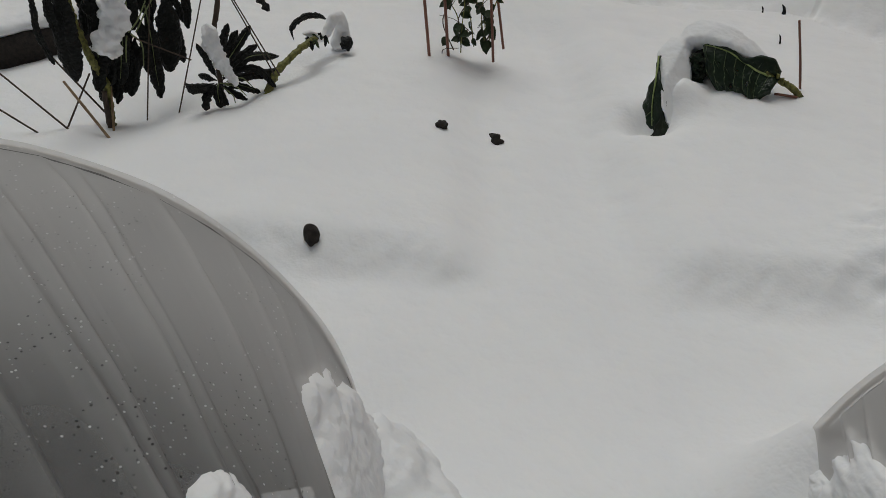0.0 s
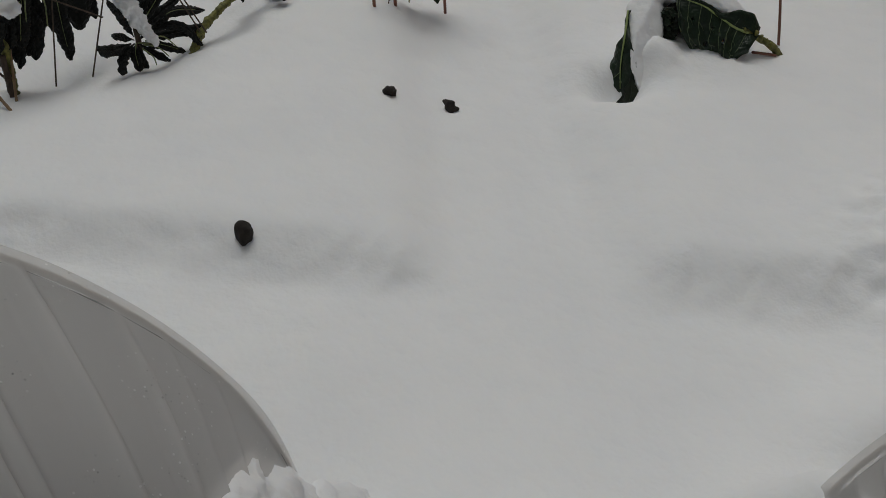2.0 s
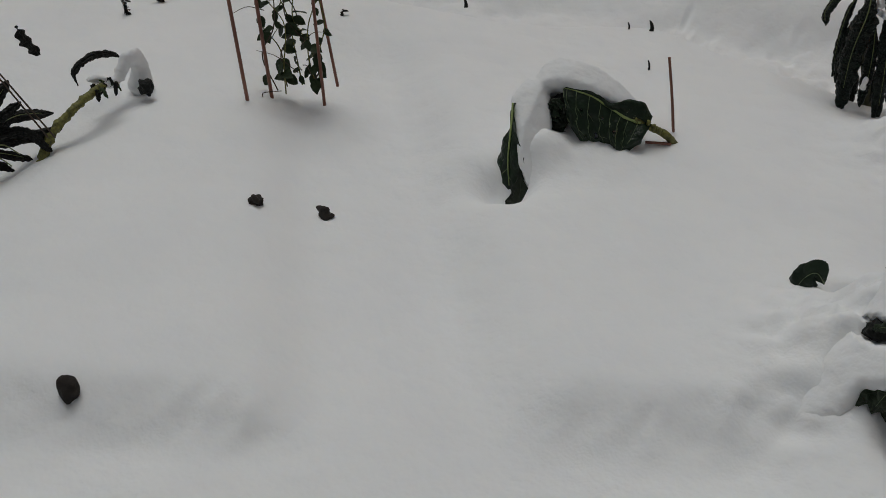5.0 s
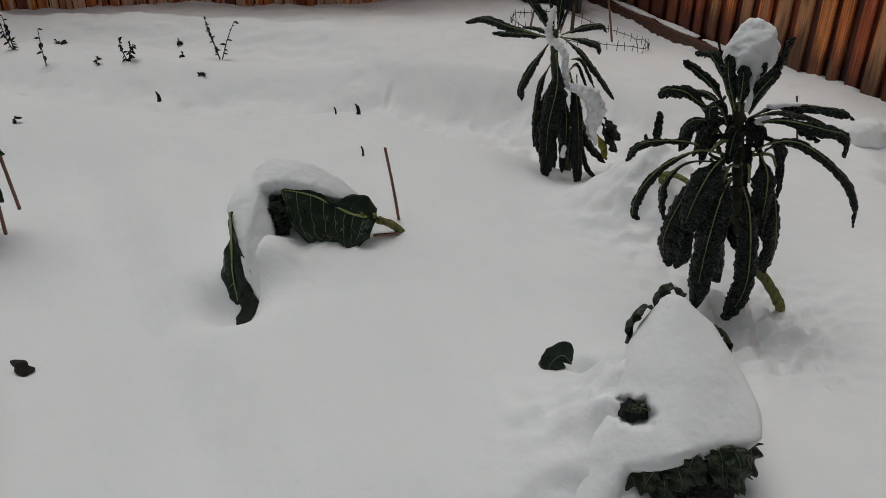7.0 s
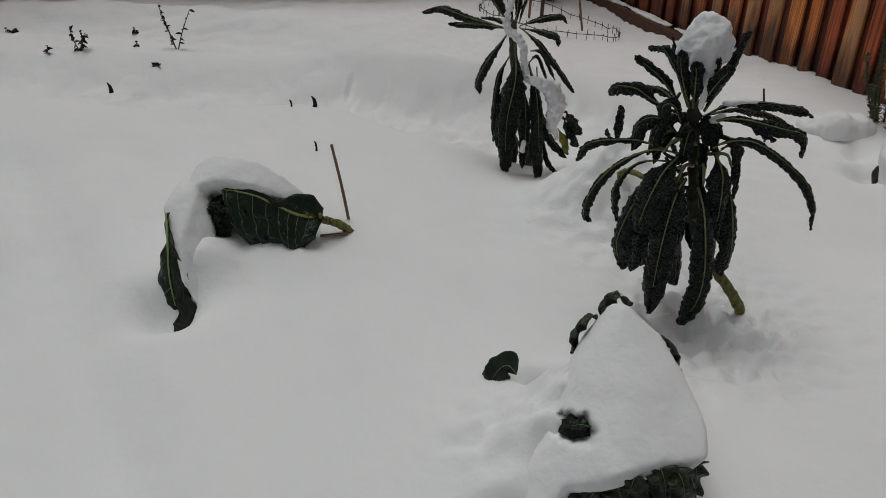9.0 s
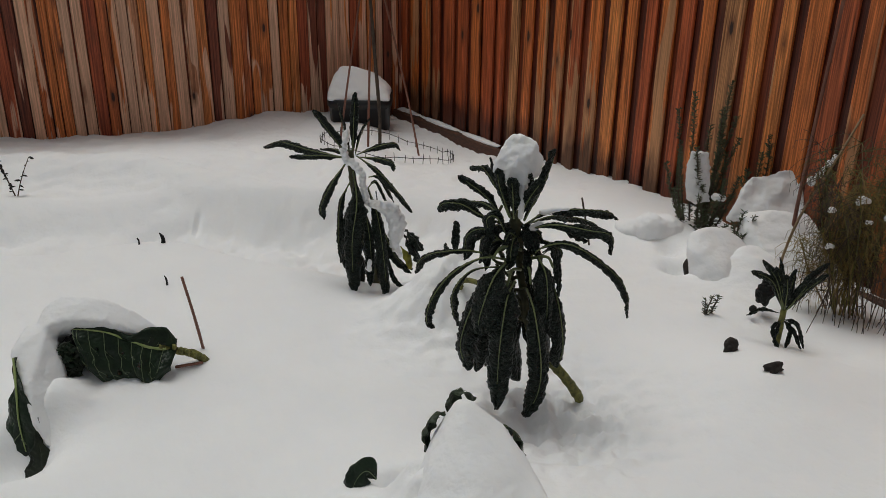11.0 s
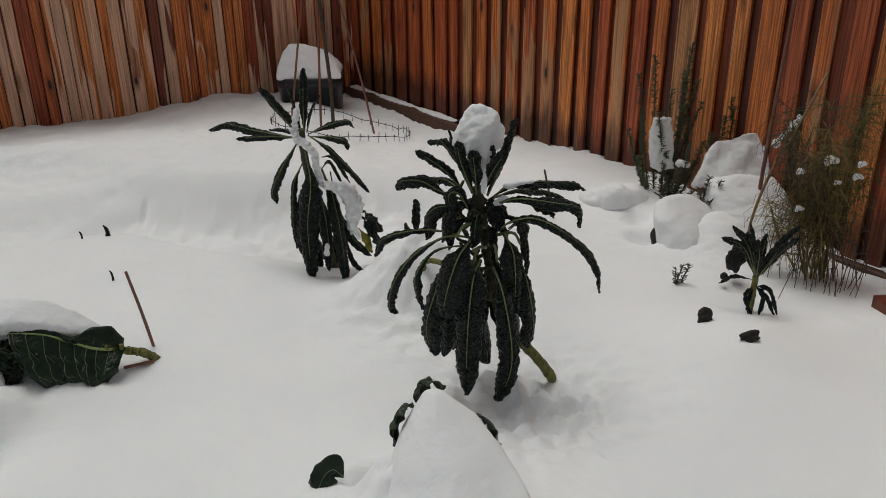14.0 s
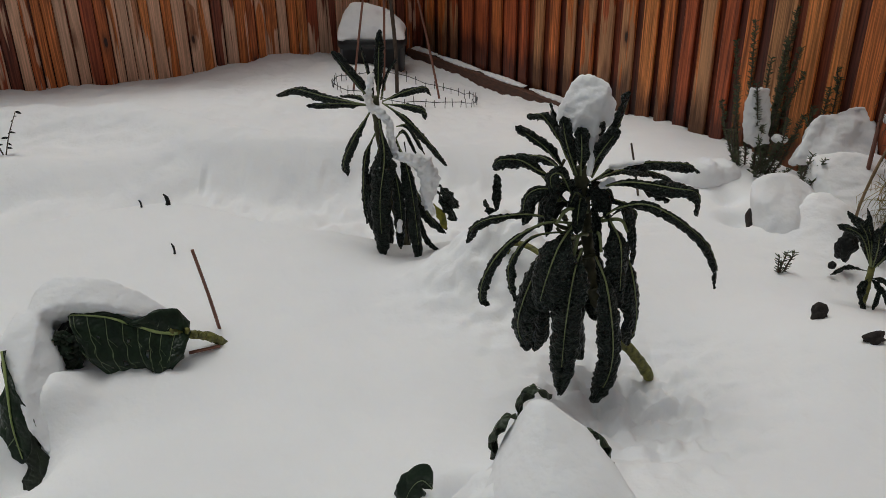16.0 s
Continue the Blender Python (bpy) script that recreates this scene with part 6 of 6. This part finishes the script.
def sk(w, *pts, **kw):
    strap_leaf(small, pts, w, (1.585, 2.56), roll=1.3, ribw=0.0022, rib=kw.pop("rib", RIB), stalk=0.05, **kw)


b0 = (1.57, 2.52, 0.02)
sk(0.014, b0, (1.50, 2.50, 0.155), (1.415, 2.50, 0.198))
sk(0.015, b0, (1.52, 2.50, 0.15), (1.470, 2.50, 0.222))
sk(0.015, b0, (1.535, 2.50, 0.14), (1.502, 2.50, 0.215))
sk(0.015, b0, (1.55, 2.48, 0.13), (1.536, 2.48, 0.195))
sk(0.015, b0, (1.585, 2.53, 0.12), (1.60, 2.55, 0.185))
sk(0.014, b0, (1.61, 2.50, 0.11), (1.632, 2.50, 0.160))
sk(0.016, b0, (1.63, 2.50, 0.125), (1.698, 2.50, 0.185))
sk(0.015, b0, (1.64, 2.54, 0.13), (1.73, 2.57, 0.20), rib=None)
sk(0.014, b0, (1.54, 2.57, 0.13), (1.50, 2.62, 0.19), rib=None)
sk(0.013, b0, (1.565, 2.57, 0.13), (1.56, 2.62, 0.20), rib=None)
sk(0.008, (1.55, 2.51, 0.025), (1.476, 2.50, 0.046), (1.418, 2.48, 0.032), rib=None)
for x1, z1, x2 in ((1.522, -0.025, 1.550), (1.612, -0.008, 1.645), (1.59, -0.035, 1.575), (1.535, -0.045, 1.540), (1.60, -0.03, 1.635)):
    sk(0.009, (1.565, 2.51, 0.0), (x1, 2.48, z1), (x2, 2.465, -0.10), rib=None)
# first lump: a dark hollow's shade, made as a black solid
mesh_ob("dead_leaf", *rock_data((1.575, 2.72, 0.01), (0.035, 0.03, 0.05), 3.0, 3, 0.5, 2.0), BLACKLEAF, small, "black dead leaf behind the whorl")
mesh_ob("dead_leaf", *rock_data((1.52, 2.68, -0.045), (0.016, 0.014, 0.012), 5.0, 2, 0.5, 2.0), BLACKLEAF, small, "black leaf scrap on the snow")


def asparagus():
    a = thing("asparagus_clump", (1.99, 2.78, -0.15), "yellowing feathery asparagus ferns with snow flecks", "asparagus")
    rnd = random.Random(5)
    for j in range(20):
        b2 = Vector((1.97 + rnd.uniform(-0.08, 0.06), 2.80 + rnd.uniform(-0.06, 0.08), -0.2))
        h = rnd.uniform(0.40, 0.86)
        top = b2 + Vector((rnd.uniform(-0.24, 0.14), rnd.uniform(-0.14, 0.14), h))
        line = spline([b2, b2.lerp(top, 0.55) + Vector((rnd.uniform(-0.03, 0.03), 0, 0.03)), top], 20)
        st = mesh_ob("stalk", *tube_data(line, 0.0050, 0.0016, 5), (STRAW, FROND, STEM)[j % 3], a)
        fr = []
        for c in line[6:]:
            for q in range(8):
                d = Vector((rnd.uniform(-1, 1), rnd.uniform(-1, 1), rnd.uniform(-0.9, 0.6))).normalized()
                e = c + d * rnd.uniform(0.03, 0.11)
                g = e + Vector((rnd.uniform(-0.02, 0.02), rnd.uniform(-0.02, 0.02), -rnd.uniform(0.02, 0.07)))
                fr.append(tube_data(spline([c, e, g], 4), 0.0012, 0.0007, 3))
        mesh_ob("fronds", *join(fr), (FROND, FROND, TWIG, GREENFROND)[j % 4], st, "thin yellow-green fronds")
    for j in range(44):
        b2 = Vector((1.93 + rnd.uniform(-0.20, 0.14), 2.74 + rnd.uniform(-0.1, 0.14), rnd.uniform(-0.08, 0.14)))
        tube("dead_stem", [b2, b2 + Vector((rnd.uniform(-0.04, 0.04), -0.04, 0.01)), b2 + Vector((rnd.uniform(-0.05, 0.05), -0.05, -0.17))], 0.0022, 0.0014, TWIG, a, n=8, sides=4)
    for c, w in (((1.89, 2.74, 0.388), 0.024), ((2.005, 2.74, 0.321), 0.018), ((1.785, 2.75, 0.344), 0.016), ((1.80, 2.74, 0.20), 0.016), ((1.93, 2.74, 0.30), 0.014), ((2.01, 2.74, 0.37), 0.016)):
        snow_lump("snow_fleck", [(*c, w, w * 0.8, w * 0.6), (c[0] + w * 0.8, c[1], c[2] - w * 0.35, w * 0.7, w * 0.6, w * 0.5), (c[0] - w * 0.5, c[1], c[2] - w * 0.5, w * 0.6, w * 0.6, w * 0.5)], a, "fleck of snow", voxel=0.005, rough=0.014, size=0.02, smooth=2)


asparagus()


# ---- withered stalks in the far bed ----
def weed(at, h, spread, seed, label):
    rnd = random.Random(seed)
    w = thing("withered_weed", at, label, "dead weed", "withered weeds")
    o = Vector(at) - Vector((0, 0, 0.02))
    for j in range(1 if spread < 0.03 else 3):
        top = o + Vector((rnd.uniform(-spread, spread), rnd.uniform(-0.02, 0.02), h * rnd.uniform(0.75, 1.1)))
        line = spline([o, o.lerp(top, 0.5) + Vector((rnd.uniform(-0.01, 0.01), 0, 0)), top], 10)
        st = mesh_ob("stalk", *tube_data(line, 0.0035, 0.0018, 5), TWIG, w)
        lv = []
        for c in line[2:]:
            for q in range(1 + (rnd.random() < 0.4)):
                d = Vector((rnd.uniform(-1, 1), rnd.uniform(-1, 1), rnd.uniform(-0.8, 0.6)))
                s = rnd.uniform(0.006, 0.013)
                lv.append(oval_leaf(c, d, s * 0.7, s * 2.4, Vector((0.1, -0.5, 1))))
        mesh_ob("leaves", *join(lv), BLACKLEAF, st, "shrivelled dark leaves")


for x, y, h, sp, sd in ((-2.62, 3.50, 0.20, 0.02, 1), (-2.235, 3.62, 0.13, 0.03, 2), (-1.815, 3.80, 0.22, 0.12, 3), (-2.10, 3.95, 0.05, 0.01, 4), (-1.86, 3.605, 0.02, 0.07, 5), (-2.38, 3.56, 0.06, 0.01, 6), (-2.86, 3.60, 0.18, 0.10, 7), (-2.74, 3.86, 0.04, 0.04, 9), (-2.0, 3.75, 0.04, 0.01, 10), (-3.14, 2.42, 0.10, 0.04, 13), (-3.16, 2.22, 0.09, 0.04, 14), (-3.62, 2.76, 0.13, 0.05, 15), (-3.8, 2.58, 0.10, 0.04, 16), (-3.34, 2.74, 0.07, 0.05, 17), (-4.06, 2.57, 0.12, 0.05, 18), (-3.39, 2.96, 0.10, 0.03, 19), (-2.26, 2.685, 0.04, 0.02, 20)):
    weed((x, y, ground_z(x, y)), h, sp, sd, "withered dark weed stalk poking through snow")

# ---- dark timber bed edge ----
bed = thing("timber_bed", (-3.6, 0.5, 0.0), "dark weathered timber bed edge topped with snow", "raised bed")
v, fc = [], []
for k in range(25):
    u = k / 24
    x, y = -3.62 + 0.22 * u, 0.0 + 1.0 * u
    for dx, z in ((0.0, 0.0), (-0.16, 0.0), (-0.16, 0.26), (0.0, 0.25)):
        v.append((x + dx + 0.012 * noise.noise(Vector((k * 0.7, z * 9, dx))), y, z + 0.02 * noise.noise(Vector((k * 0.5, 3, z)))))
for k in range(24):
    for i in range(4):
        fc.append((k * 4 + i, k * 4 + (i + 1) % 4, k * 4 + 4 + (i + 1) % 4, k * 4 + 4 + i))
mesh_ob("timber", v, fc + [(3, 2, 1, 0), (96, 97, 98, 99)], SOIL, bed)
snow_lump("snow_cap", [(-3.72 + 0.022 * k, 0.02 + 0.10 * k, 0.27, 0.12, 0.12, 0.05 + 0.012 * math.sin(k * 1.7)) for k in range(10)], bed, "snow lying on the timber", rough=0.02)
post = mesh_ob("edging_post", [(x, y, z) for z in (-0.4, -0.06) for x, y in ((2.02, 2.42), (2.11, 2.42), (2.11, 2.51), (2.02, 2.51))], [(0, 1, 5, 4), (1, 2, 6, 5), (2, 3, 7, 6), (3, 0, 4, 7), (4, 5, 6, 7), (3, 2, 1, 0)], CEDAR_R, smooth=False)
tagged(post, "short orange cedar post at the bed corner", "post")
